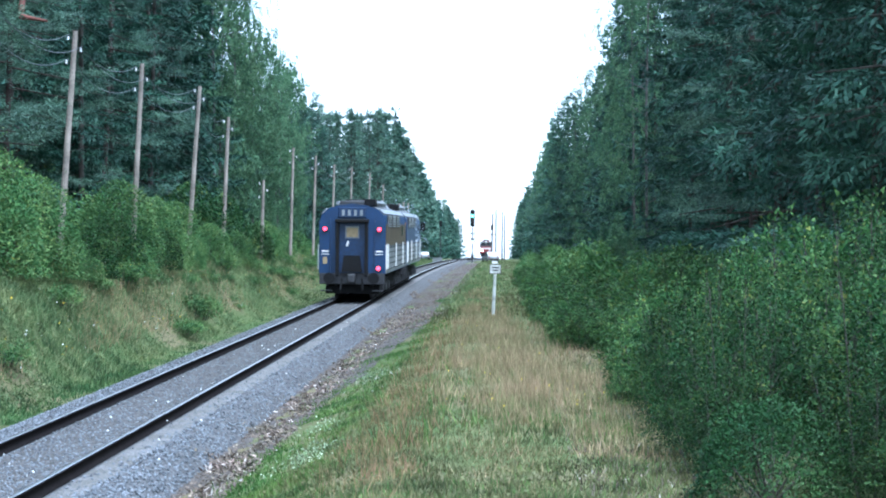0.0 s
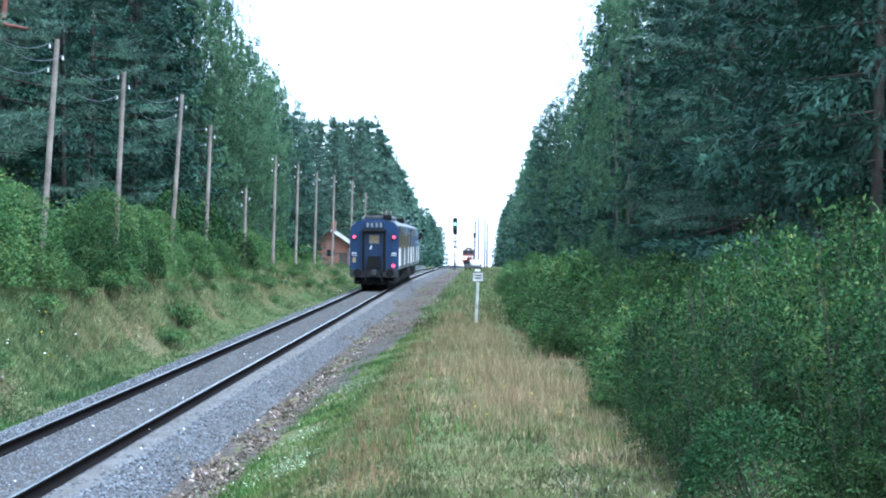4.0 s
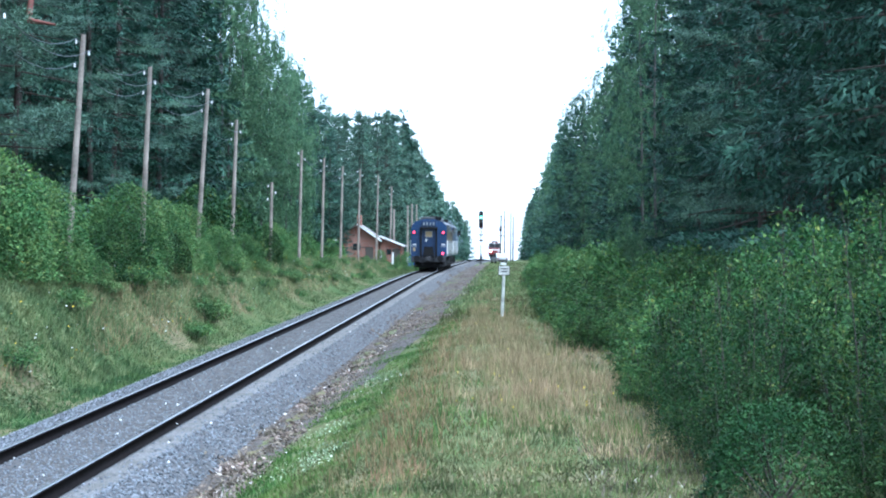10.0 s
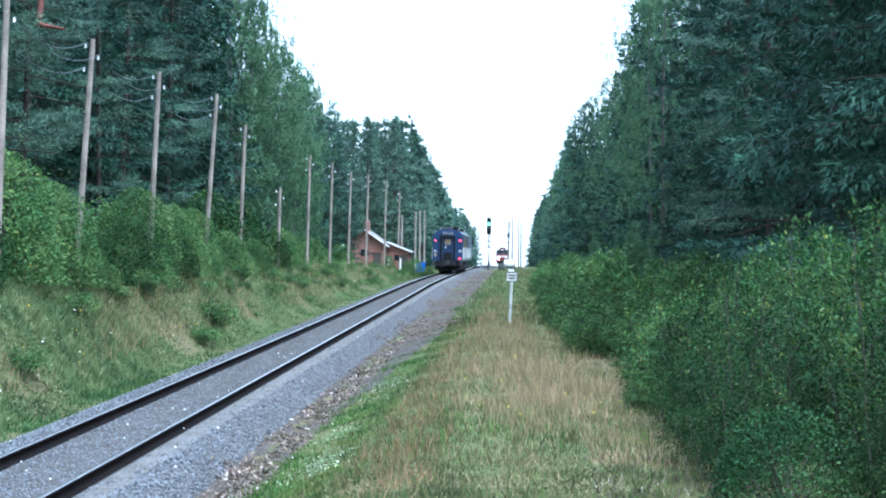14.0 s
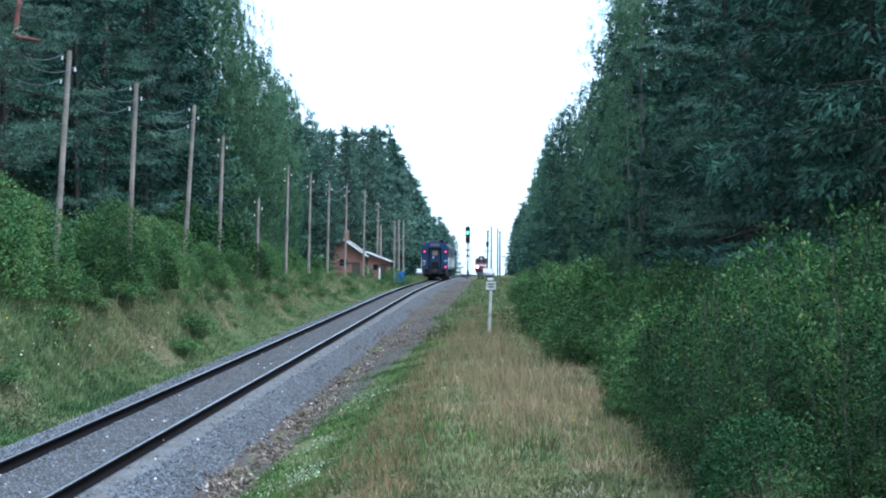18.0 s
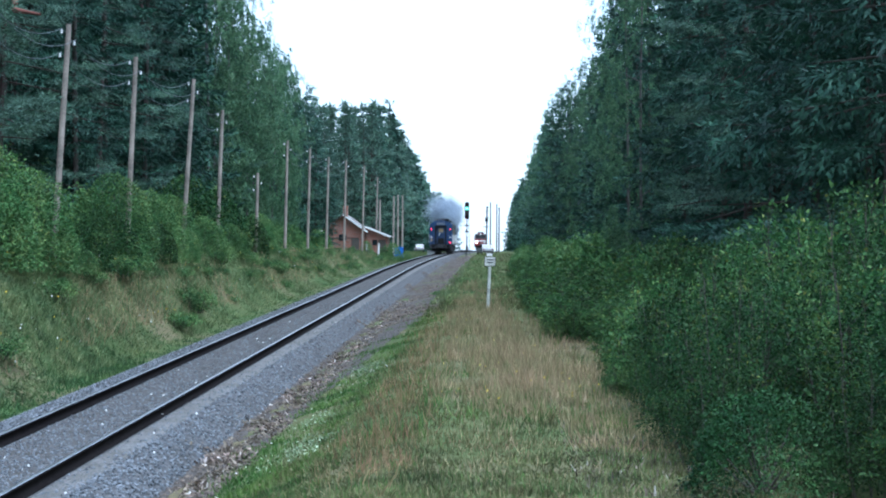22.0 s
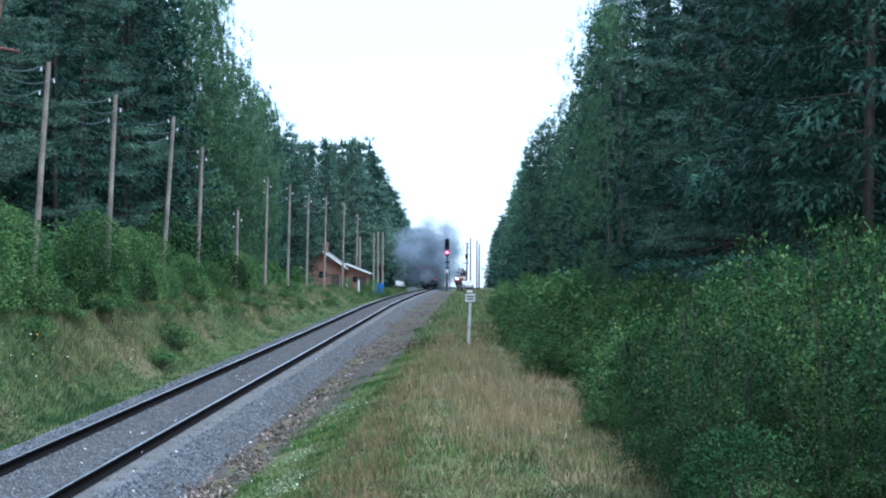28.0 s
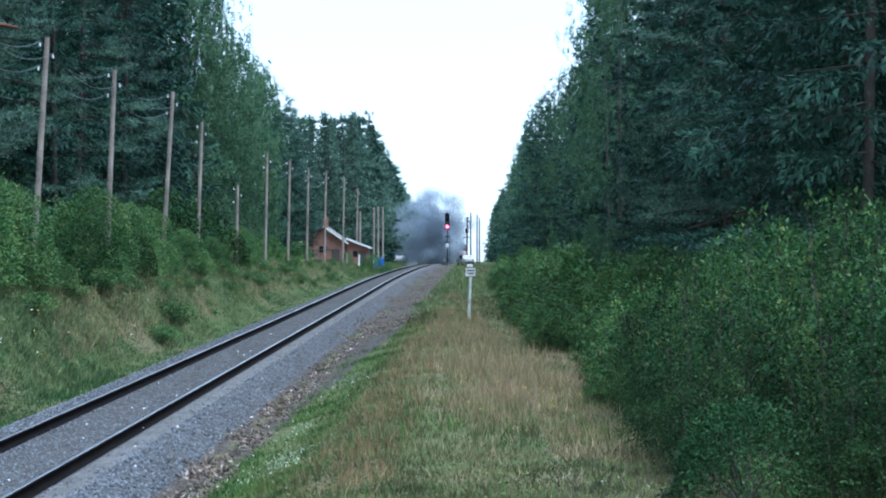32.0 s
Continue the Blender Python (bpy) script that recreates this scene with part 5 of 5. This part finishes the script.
# driving cab of the leading section
cabm = slab(bmesh.new(), [(x * 0.97, z) for x, z in PROFILE], L_SEC, L_SEC + 0.9)
part("cab_nose", cabm, "blue", front_section)
part("cab_window", box((2.3, 0.05, 0.7), (0, L_SEC + 0.93, 3.2), 0.02), "glass", front_section)
for sx in (-1, 1):
    part("mirror", box((0.3, 0.1, 0.55), (sx * 1.66, L_SEC - 0.6, 3.3), 0.04), "black", front_section)
    part("cab_side_window", box((0.05, 0.8, 0.6), (sx * 1.485, L_SEC - 1.1, 3.1), 0.02), "glass", front_section)

# waiting locomotive on the loop
RY = 430.0
red = thing("red_locomotive", pose(float(loop_x(RY)), RY, float(rail_z(RY))), "red diesel locomotive with lit headlamps waiting on the loop", "locomotive")
rb = slab(bmesh.new(), [(x * 1.03, z) for x, z in PROFILE], 0, 15.5)
part("body", rb, "red", red)
part("cab_front", box((2.9, 0.5, 1.6), (0, -0.2, 2.0), 0.12), "red", red)
part("white_band", box((2.94, 0.06, 0.3), (0, -0.47, 2.35), 0.02), "white", red)
part("cab_upper", box((2.86, 0.08, 1.55), (0, -0.03, 3.25), 0.03), "sootroof", red, "dull grey upper cab front")
ws = part("windscreen", box((2.4, 0.08, 0.8), (0, -0.08, 3.4), 0.03), "glass", red)
part("pillar", box((0.12, 0.1, 0.9), (0, -0.1, 3.4), 0.02), "sootroof", ws)
for sx in (-1, 1):
    part("headlamp", rod((sx * 0.95, -0.5, 1.95), (sx * 0.95, -0.44, 1.95), 0.22, n=14), "headlamp" if sx < 0 else "porcelain", red, "lit headlamp" if sx < 0 else "")
    part("buffer", rod((sx * 0.98, -0.9, 0.98), (sx * 0.98, -0.4, 0.98), 0.25, n=14), "black", red)
part("top_lamp", rod((0, -0.12, 4.05), (0, -0.02, 4.05), 0.2, n=14), "porcelain", red)
part("buffer_beam", box((2.9, 0.3, 0.55), (0, -0.3, 0.95), 0.04), "black", red)
part("plough", slab(bmesh.new(), [(-1.3, 0.2), (1.3, 0.2), (1.1, 0.65), (-1.1, 0.65)], -0.5, -0.3), "black", red)
part("underframe", box((2.4, 14, 0.8), (0, 8, 0.7), 0.05), "black", red)
part("roof_hump", box((1.4, 6, 0.4), (0, 7, 4.4), 0.1), "steel", red)


# ================= grasses, flowers and stones =================
def scatter(n, x0, x1, y0, y1, power=1.6):
    """Points in a strip, thinning out with the distance along it."""
    u = rng.uniform(0, 1, n)
    k = 1 - power
    y = (y0 ** k + u * (y1 ** k - y0 ** k)) ** (1 / k)
    return rng.uniform(x0, x1, n), y


def blades(name, x, y, h, w, material, label, lean=0.35):
    n = len(x)
    c = np.stack([x, y, ground_z(x, y) - 0.02], 1)
    a = rng.uniform(0, 6.283, n)
    l = rng.uniform(0, lean, n)
    u = unit(np.stack([np.cos(a) * l, np.sin(a) * l, np.ones(n)], 1))
    b = rng.uniform(-0.9, 0.9, n)
    s = unit(np.stack([np.cos(b), np.sin(b), 0 * b], 1))
    v, f = needles(c, u, s, h, w)
    return tagged(np_part(name, v, f, material), label, "grass", kind="stuff")


def patch(x, y, s, seed, cut):
    keep = bumps(x * s + seed, y * s * 0.45 + seed * 2, 1.0) + rng.normal(0, 0.18, len(x)) > cut
    return x[keep], y[keep]


# bare brown strip at the foot of the ballast
sd = np.linspace(1.6, 4.3, 9)
sy = np.arange(8, 240, 1.0)
SD, SYY = np.meshgrid(sd, sy)
SXX = track_x(SYY) + 1.6 + (SD - 1.6) * np.interp(SYY, [20, 50, 75, 200], [0.38, 0.75, 1.07, 0.95]) + 0.25 * bumps(SYY * 2, SD * 0, 1.0) + 0.2 * bumps(SYY * 0.7 + 3, SD * 0, 1.0)
v = np.stack([SXX.ravel(), SYY.ravel(), (ground_z(SXX, SYY) + 0.012).ravel()], 1)
i = (np.arange(len(sy) - 1)[:, None] * 9 + np.arange(8)[None]).ravel()
tagged(np_part("dirt_strip", v, np.stack([i, i + 1, i + 10, i + 9], 1), "dirt"), "bare brown dirt along the ballast", "dirt", kind="structure")

# right-hand verge: green strip by the ballast, rusty and straw-coloured stands in the middle, olive turf near by
def stand(n, x0, x1, y0, y1, power, density):
    """Points of a strip kept by a density of the place, ragged at two scales."""
    x, y = scatter(n, x0, x1, y0, y1, power)
    rag = 0.25 * bumps(x * 3.1 + 4, y * 1.1, 1.0) + 0.22 * bumps(x * 7.3, y * 3.7 + 2, 1.0)
    keep = rng.uniform(0, 1, len(x)) < np.clip(density(x, y) + rag * 1.3 * (density(x, y) > 0.04), 0, 1)
    return x[keep], y[keep]


def hump(v, mid, half):
    return np.exp(-((v - mid) / half) ** 2)


def straw_at(x, y):
    mid = np.interp(y, [16, 24, 34, 45, 60, 90], [1.0, 0.75, 0.35, -0.1, -0.6, -1.2])
    return hump(x, mid, np.interp(y, [16, 30, 50, 90], [0.8, 0.95, 0.8, 0.5])) * np.interp(y, [18, 24, 28, 44, 60, 90], [0.0, 0.2, 0.95, 1.0, 0.7, 0.25])


def rust_at(x, y):
    return hump(x, np.interp(y, [18, 30, 45], [-1.35, -1.55, -1.6]), 0.38) * np.interp(y, [17, 21, 45, 60], [0.1, 0.55, 0.7, 0.3])


def green_at(x, y):
    return hump(x, np.interp(y, [14, 24, 40, 58, 90], [-2.65, -2.95, -2.75, -2.2, -2.0]), 0.72) * np.clip(0.75 + 0.9 * bumps(x * 1.9 + 1, y * 0.8, 1.0), 0.05, 1)


def turf_at(x, y):
    return np.clip(0.75 - 0.7 * straw_at(x, y), 0, 1) * np.clip((x - np.interp(y, [20, 40, 60], [-3.3, -3.1, -2.7])) / 0.9, 0, 1)


x, y = stand(76000, -4.1, -1.4, 13, 95, 1.6, green_at)
blades("short_green_grass", x, y, rng.uniform(0.03, 0.13, len(x)), rng.uniform(0.012, 0.03, len(x)), "grass", "short bright green grass beside the ballast", 1.2)
x, y = stand(120000, -3.0, 2.9, 12, 90, 1.7, turf_at)
blades("verge_turf", x, y, rng.uniform(0.03, 0.15, len(x)), rng.uniform(0.01, 0.024, len(x)), "tallgrass", "mixed olive green turf on the verge", 1.6)
x, y = stand(26000, -2.9, 2.6, 12, 34, 1.6, lambda x, y: 0.25 + 0.3 * bumps(x * 1.6 + 3, y * 0.7, 1.0))
blades("short_green_grass", x, y, rng.uniform(0.04, 0.16, len(x)), rng.uniform(0.01, 0.02, len(x)), "grass", "green tufts in the near turf", 1.3)
x, y = stand(62000, -1.8, 2.0, 15, 95, 1.5, straw_at)
tall = np.interp(y, [15, 22, 28], [0.35, 0.6, 1.0]) * (0.85 + 0.3 * bumps(x * 2.2, y * 0.9, 1.0))
blades("dry_grass", x, y, rng.uniform(0.15, 0.55, len(x)) * tall, rng.uniform(0.008, 0.018, len(x)), "dry", "straw-coloured dry grass stalks", 0.8)
x, y = stand(20000, -2.9, 0.2, 15, 62, 1.5, rust_at)
blades("rusty_grass", x, y, rng.uniform(0.08, 0.34, len(x)), rng.uniform(0.008, 0.018, len(x)), "rusty", "reddish seed heads in the dry grass", 0.9)
x, y = stand(9000, -1.8, 1.8, 20, 75, 1.5, lambda x, y: 0.35 * straw_at(x, y) + 0.12)
blades("short_green_grass", x, y, rng.uniform(0.12, 0.36, len(x)), rng.uniform(0.01, 0.022, len(x)), "grass", "green tufts among the dry stalks", 0.9)
x, y = stand(14000, -2.2, 2.4, 13, 30, 1.5, lambda x, y: 0.3 + 0.35 * bumps(x * 1.1, y * 0.5 + 5, 1.0))
blades("dry_turf", x, y, rng.uniform(0.04, 0.17, len(x)), rng.uniform(0.006, 0.014, len(x)), "dry", "short dry stalks in the near turf", 1.4)
x, y = scatter(9000, -2.6, 3.0, 70, 260)
x, y = patch(x, y, 0.5, 13, -0.25)
blades("verge_turf", x, y, rng.uniform(0.1, 0.3, len(x)), rng.uniform(0.03, 0.08, len(x)), "bankgrass", "rough grass along the far verge", 0.8)
x, y = scatter(8000, -2.5, 3.0, 60, 260)
blades("verge_turf", x, y, rng.uniform(0.08, 0.25, len(x)), rng.uniform(0.03, 0.07, len(x)), "tallgrass", "brownish rough grass along the far verge", 0.9)
# stalks and litter under the edge of the thicket
x, y = scatter(5000, 0.9, 2.7, 19, 60, 1.6)
x, y = patch(x, y, 1.5, 19, -0.3)
blades("dry_turf", x, y, rng.uniform(0.06, 0.32, len(x)), rng.uniform(0.007, 0.016, len(x)), "dry", "dry stalks at the thicket's foot", 1.1)
x, y = scatter(6000, 0.8, 3.2, 15, 60, 1.6)
blades("leaf_litter", x, y, rng.uniform(0.03, 0.14, len(x)), rng.uniform(0.012, 0.04, len(x)), "litter", "brown litter at the thicket's foot", 1.6)
# left-hand bank
x, y = scatter(26000, -10.4, -9.1, 22, 150)
blades("short_green_grass", x, y, rng.uniform(0.03, 0.13, len(x)), rng.uniform(0.016, 0.036, len(x)), "footgrass", "short dark green grass at the foot of the bank", 1.5)
x, y = scatter(26000, -12.4, -9.2, 22, 50)
x, y = patch(x, y, 1.1, 31, -0.1)
blades("short_green_grass", x, y, rng.uniform(0.08, 0.28, len(x)), rng.uniform(0.014, 0.03, len(x)), "footgrass", "dark green grass low on the bank", 1.4)
x, y = scatter(90000, -13.4, -9.9, 26, 190)
keep = rng.uniform(0, 1, len(x)) < np.clip((y - 20) / 28, 0.3, 1)
x, y = patch(x[keep], y[keep], 0.7, 2, -0.75)
blades("meadow_grass", x, y, rng.uniform(0.1, 0.45, len(x)) * (0.75 + 0.6 * bumps(x * 1.5, y * 0.6, 1.0)), rng.uniform(0.016, 0.036, len(x)), "bankgrass", "tall meadow grass on the bank", 1.5)
x, y = scatter(17000, -13.4, -10.6, 26, 170)
x, y = patch(x, y, 0.6, 11, 0.0)
blades("dry_grass", x, y, rng.uniform(0.25, 0.6, len(x)), rng.uniform(0.012, 0.022, len(x)), "dry", "pale dry grass among the green", 0.7)
x, y = scatter(12000, -16, -9.8, 150, 330)
blades("meadow_grass", x, y, rng.uniform(0.12, 0.35, len(x)), rng.uniform(0.05, 0.1, len(x)), "bankgrass", "grass round the house", 0.5)
# small pale herbs in two clumps on the green strip
for cx_, cy_, n in ((-2.5, 22.8, 260), (-2.7, 37.5, 220), (-2.9, 28.0, 90)):
    x, y = cx_ + rng.normal(0, 0.22, n), cy_ + rng.normal(0, 0.7, n)
    c = np.stack([x, y, ground_z(x, y) + rng.uniform(0.02, 0.2, n)], 1)
    u = unit(rng.normal(size=c.shape) + [0, 0, 0.6])
    tagged(np_part("pale_herb", *leaves(c, u, crossing(u), 0.05, 0.022), "herb"), "low pale grey-green herb on the verge", "herb", kind="stuff")
# leafy weeds
for nm, n, x0, x1, y0, y1, s in (("leafy_weeds", 42000, -13.2, -9.9, 28, 150, 0.07), ("leafy_weeds", 7000, -3.8, 2.0, 14, 60, 0.036)):
    x, y = scatter(n, x0, x1, y0, y1)
    x, y = patch(x, y, 1.6, 4, 0.0)
    c = np.stack([x, y, ground_z(x, y) + rng.uniform(0.05, 0.6, len(x)) * (s / 0.09) * (0.75 + 0.7 * bumps(x * 1.8, y * 0.7, 1.0))], 1)
    u = unit(rng.normal(size=c.shape) + [0, 0, 0.2])
    ln = s * rng.uniform(0.6, 1.4, len(x))
    tagged(np_part(nm, *leaves(c, u, crossing(u), ln, ln * 0.6), "bankgrass" if x0 < -9 else "tallgrass"), "low broad-leaved weeds in the grass", "weeds", kind="stuff")
for nm, mat, n, reg, hh, lab in (("yellow_flowers", "yellow", 260, (-13, -10.4, 30, 130), 0.62, "small yellow meadow flowers"), ("white_flowers", "whitefl", 200, (-13, -10.2, 30, 150), 0.6, "small white umbel flowers"),
                                 ("yellow_flowers", "yellow", 90, (-0.9, 1.6, 22, 60), 0.4, "small yellow flowers on the verge"), ("white_flowers", "whitefl", 50, (-3.2, -2.0, 20, 40), 0.16, "low white flowers in the grass")):
    x, y = scatter(n, *reg)
    x, y = patch(x, y, 1.1, 9, -0.1)
    c = np.stack([x, y, ground_z(x, y) + hh * rng.uniform(0.7, 1.15, len(x))], 1)
    u = unit(rng.normal(size=c.shape) * [1, 1, 0.3])
    tagged(np_part(nm, *leaves(c - u * 0.02, u, crossing(u), 0.05 if reg[0] < -9 else 0.028, 0.045 if reg[0] < -9 else 0.025), mat), lab, "flowers", kind="stuff")


def stones(name, x, y, z, r, material, label, category="stones"):
    n = len(x)
    base = np.array([[1, 0, 0], [-1, 0, 0], [0, 1, 0], [0, -1, 0], [0, 0, 1], [0, 0, -1]], float)
    tri = np.array([[0, 2, 4], [2, 1, 4], [1, 3, 4], [3, 0, 4], [2, 0, 5], [1, 2, 5], [3, 1, 5], [0, 3, 5]])
    q = unit(rng.normal(size=(n, 3)))
    p = unit(np.cross(q, rng.normal(size=(n, 3))))
    R = np.stack([q, p, np.cross(q, p)], 1)
    sc = r[:, None] * rng.uniform(0.6, 1.25, (n, 3))
    v = np.einsum("kj,nj,njl->nkl", base, sc, R) + np.stack([x, y, z], 1)[:, None]
    f = (np.arange(n)[:, None, None] * 6 + tri).reshape(-1, 3)
    return tagged(np_part(name, v.reshape(-1, 3), f, material), label, category, kind="stuff")


def bed_z(d, y):
    return np.interp(d, [a for a, _ in BALLAST], [b for _, b in BALLAST]) + rail_z(y)


d_, y = scatter(28000, -2.75, 2.1, 19, 85, 2.0)
on_rail = (np.abs(np.abs(d_) - 0.8) < 0.12) | ((d_ > 0.8) & (d_ < 1.2) & (rng.uniform(0, 1, len(d_)) < 0.85))
d_, y = d_[~on_rail], y[~on_rail]
inner = np.abs(d_) < 0.68
stones("ballast_stones", d_ + track_x(y), y, bed_z(d_, y) + rng.uniform(-0.01, 0.02, len(y)), np.where(inner, 0.02, 0.027) * rng.uniform(0.7, 1.3, len(y)), "stone", "loose grey ballast stones")
y0_ = scatter(10000, 0, 1, 15, 80, 1.7)[1]
x = track_x(y0_) + 2.4 + 0.3 * bumps(y0_ * 2.1, y0_ * 0, 1.0) + 0.14 * bumps(y0_ * 6.3, y0_ * 0, 1.0) + rng.normal(0.05, 0.17, len(y0_))
x, y = patch(x, y0_, 1.3, 17, -0.3)
c = np.stack([x, y, np.maximum(ground_z(x, y), bed_z(np.minimum(x - track_x(y), 2.2), y)) + rng.uniform(0, 0.03, len(x))], 1)
u = unit(rng.normal(size=c.shape) * [1, 1, 0.35] + [0, 0, 0.2])
tagged(np_part("plant_litter", *leaves(c, u, crossing(u), rng.uniform(0.05, 0.16, len(x)), rng.uniform(0.012, 0.05, len(x))), "litter"), "ragged brown plant litter along the ballast", "litter", kind="stuff")
d_, y = scatter(9000, 1.7, 4.4, 60, 240, 1.2)
x = d_ + track_x(y)
x, y = patch(x, y, 0.9, 37, 0.1)
stones("far_gravel", x, y, np.maximum(ground_z(x, y), bed_z(np.minimum(x - track_x(y), 2.2), y)) + 0.01, rng.uniform(0.02, 0.07, len(y)), "soil", "brown gravel strewn over the verge", "gravel")
d_, y = scatter(4500, 2.05, 3.0, 16, 75, 1.8)
x = d_ + track_x(y)
stones("soil_clods", x, y, np.maximum(ground_z(x, y), bed_z(np.minimum(d_, 2.2), y)) + 0.005, rng.uniform(0.012, 0.05, len(y)), "soil", "brown soil and litter at the ballast's edge", "soil")
d_, y = scatter(70, -2.2, 3.0, 18, 70, 1.8)
x = d_ + track_x(y)
stones("pale_stones", x, y, np.maximum(ground_z(x, y), bed_z(d_, y)) + 0.02, rng.uniform(0.012, 0.028, len(y)), "white", "few pale stones on the ballast")

# ================= exhaust smoke: tufts of soot that drift =================
def puff_mesh(n, r, size):
    c = rng.normal(size=(n, 3)) * np.array([0.5, 0.5, 0.46]) * r
    c = c[np.linalg.norm(c, axis=1) < 2.4]
    u = unit(rng.normal(size=c.shape))
    ln = size * rng.uniform(0.6, 1.4, len(c))
    return needles(c, u, crossing(u), ln, ln)


PUFFS = []
srng = np.random.default_rng(21)
puff_data = []
for k in range(4):
    me = mesh_np("smoke_puff", *puff_mesh(1800, 1.5, 0.088))
    me.materials.append(M["smoke"])
    puff_data.append(me)
N_PUFF = 124
for k in range(N_PUFF):
    ob = tagged(new("smoke_puff", puff_data[k % 4]), "drifting tuft of dark grey diesel exhaust smoke", "smoke", "exhaust smoke", "stuff")
    te = 18.4 + 12.0 * ((k + 0.5) / N_PUFF) ** 0.95
    PUFFS.append((ob, te, srng.normal(size=3), srng.uniform(0, 1, 3)))


# ================= motion =================
REAR_T = [0, 3, 7, 13, 17, 19, 22, 25.5, 28.5, 32]
REAR_Y = [77.0, 98.5, 125, 163, 188, 201.5, 223, 250, 274, 303]


# the smoke's body: half width, lowest and highest tufts over the rails, and how far ahead of the rear end it hangs
CLOUD_T = [18.5, 20.5, 22, 24, 25.5, 27.5, 29.5, 32]
CLOUD_W = [0.5, 1.2, 2.2, 3.4, 4.0, 4.5, 4.9, 5.4]
CLOUD_LOW = [4.4, 4.6, 4.2, 3.6, 3.0, 0.2, -1.6, -1.8]
CLOUD_HIGH = [5.2, 6.4, 7.4, 8.3, 9.2, 9.9, 10.6, 11.4]
CLOUD_LAG = [26, 25, 24, 22, 19, 3, -6, -10]


def rear_y(t):
    return float(sum(np.interp(t + k, REAR_T, REAR_Y) for k in (-1, 0, 1)) / 3) if 1 < t < 31 else float(np.interp(t, REAR_T, REAR_Y))


def on_track(y, length):
    a, b = Vector((track_x(y), y, rail_z(y))), Vector((track_x(y + length), y + length, rail_z(y + length)))
    d = b - a
    return pose(*a, math.degrees(math.atan2(d.z, d.y)), 0, math.degrees(math.atan2(-d.x, d.y)))


def motions():
    for ob, off in ((rear_section, 0.0), (front_section, 17.4)):
        walk(ob, [(t / 2, on_track(rear_y(t / 2) + off, L_SEC)) for t in range(0, 65)])
    y00 = rear_y(0)
    turns = [(k * 0.1, -math.degrees((rear_y(k * 0.1) - y00) / 0.525)) for k in range(321)]
    for w, dy in WHEELS:
        walk(w, [(t, pose(0, dy, 0.525, a, 0, 0)) for t, a in turns])
    walk(shutter, [(0, pose(0, -0.33, SIG_H - 1.94)), (24.2, pose(0, -0.33, SIG_H - 1.94)), (24.4, pose(0, -0.33, SIG_H - 0.93)), (32, pose(0, -0.33, SIG_H - 0.93))])
    for ob, te, g, u in PUFFS:
        rows = []
        inside = 17.4 + 9.0
        for t in np.arange(0, te, 2.0):
            y = rear_y(float(t)) + inside
            rows.append((float(t), pose(float(track_x(y)), y, float(rail_z(y)) + 2.75)))
        y0 = rear_y(te) + inside
        x0, z0 = float(track_x(y0)), float(rail_z(y0))
        rows.append((te, pose(x0, y0, z0 + 2.75)))
        turn = float(g[0]) * 25
        ball = Vector([float(v) for v in g]) * 0.5
        ball = ball * min(1.0, 1.15 / max(ball.length, 0.01))
        t = te + 0.3
        while t < 32.2:
            tt = min(t, 32.0)
            b = 1 - math.exp(-(tt - te) / 0.9)
            wide, low, high, lag = (float(np.interp(tt, CLOUD_T, c)) for c in (CLOUD_W, CLOUD_LOW, CLOUD_HIGH, CLOUD_LAG))
            yc = rear_y(tt) + lag + 5.0 * ball.y
            side = wide * ball.x  + 0.5 * min(1, max(0, tt - 21) / 3)
            up = max(0.5 + 0.9 * float(u[1]), 0.5 * (low + high) + 0.5 * (high - low) * ball.z)
            rows.append((tt, pose(x0 + (float(track_x(yc)) + side - x0) * b, y0 + (yc - y0) * b, z0 + 2.75 + (up - 2.75) * min(1, b * 1.3), 0, 0, turn * b)))
            if t >= 32.0:
                break
            t += 0.5
        if rows[-1][0] < 32.0:
            rows.append((32.0, rows[-1][1]))
        walk(ob, rows)


motions()
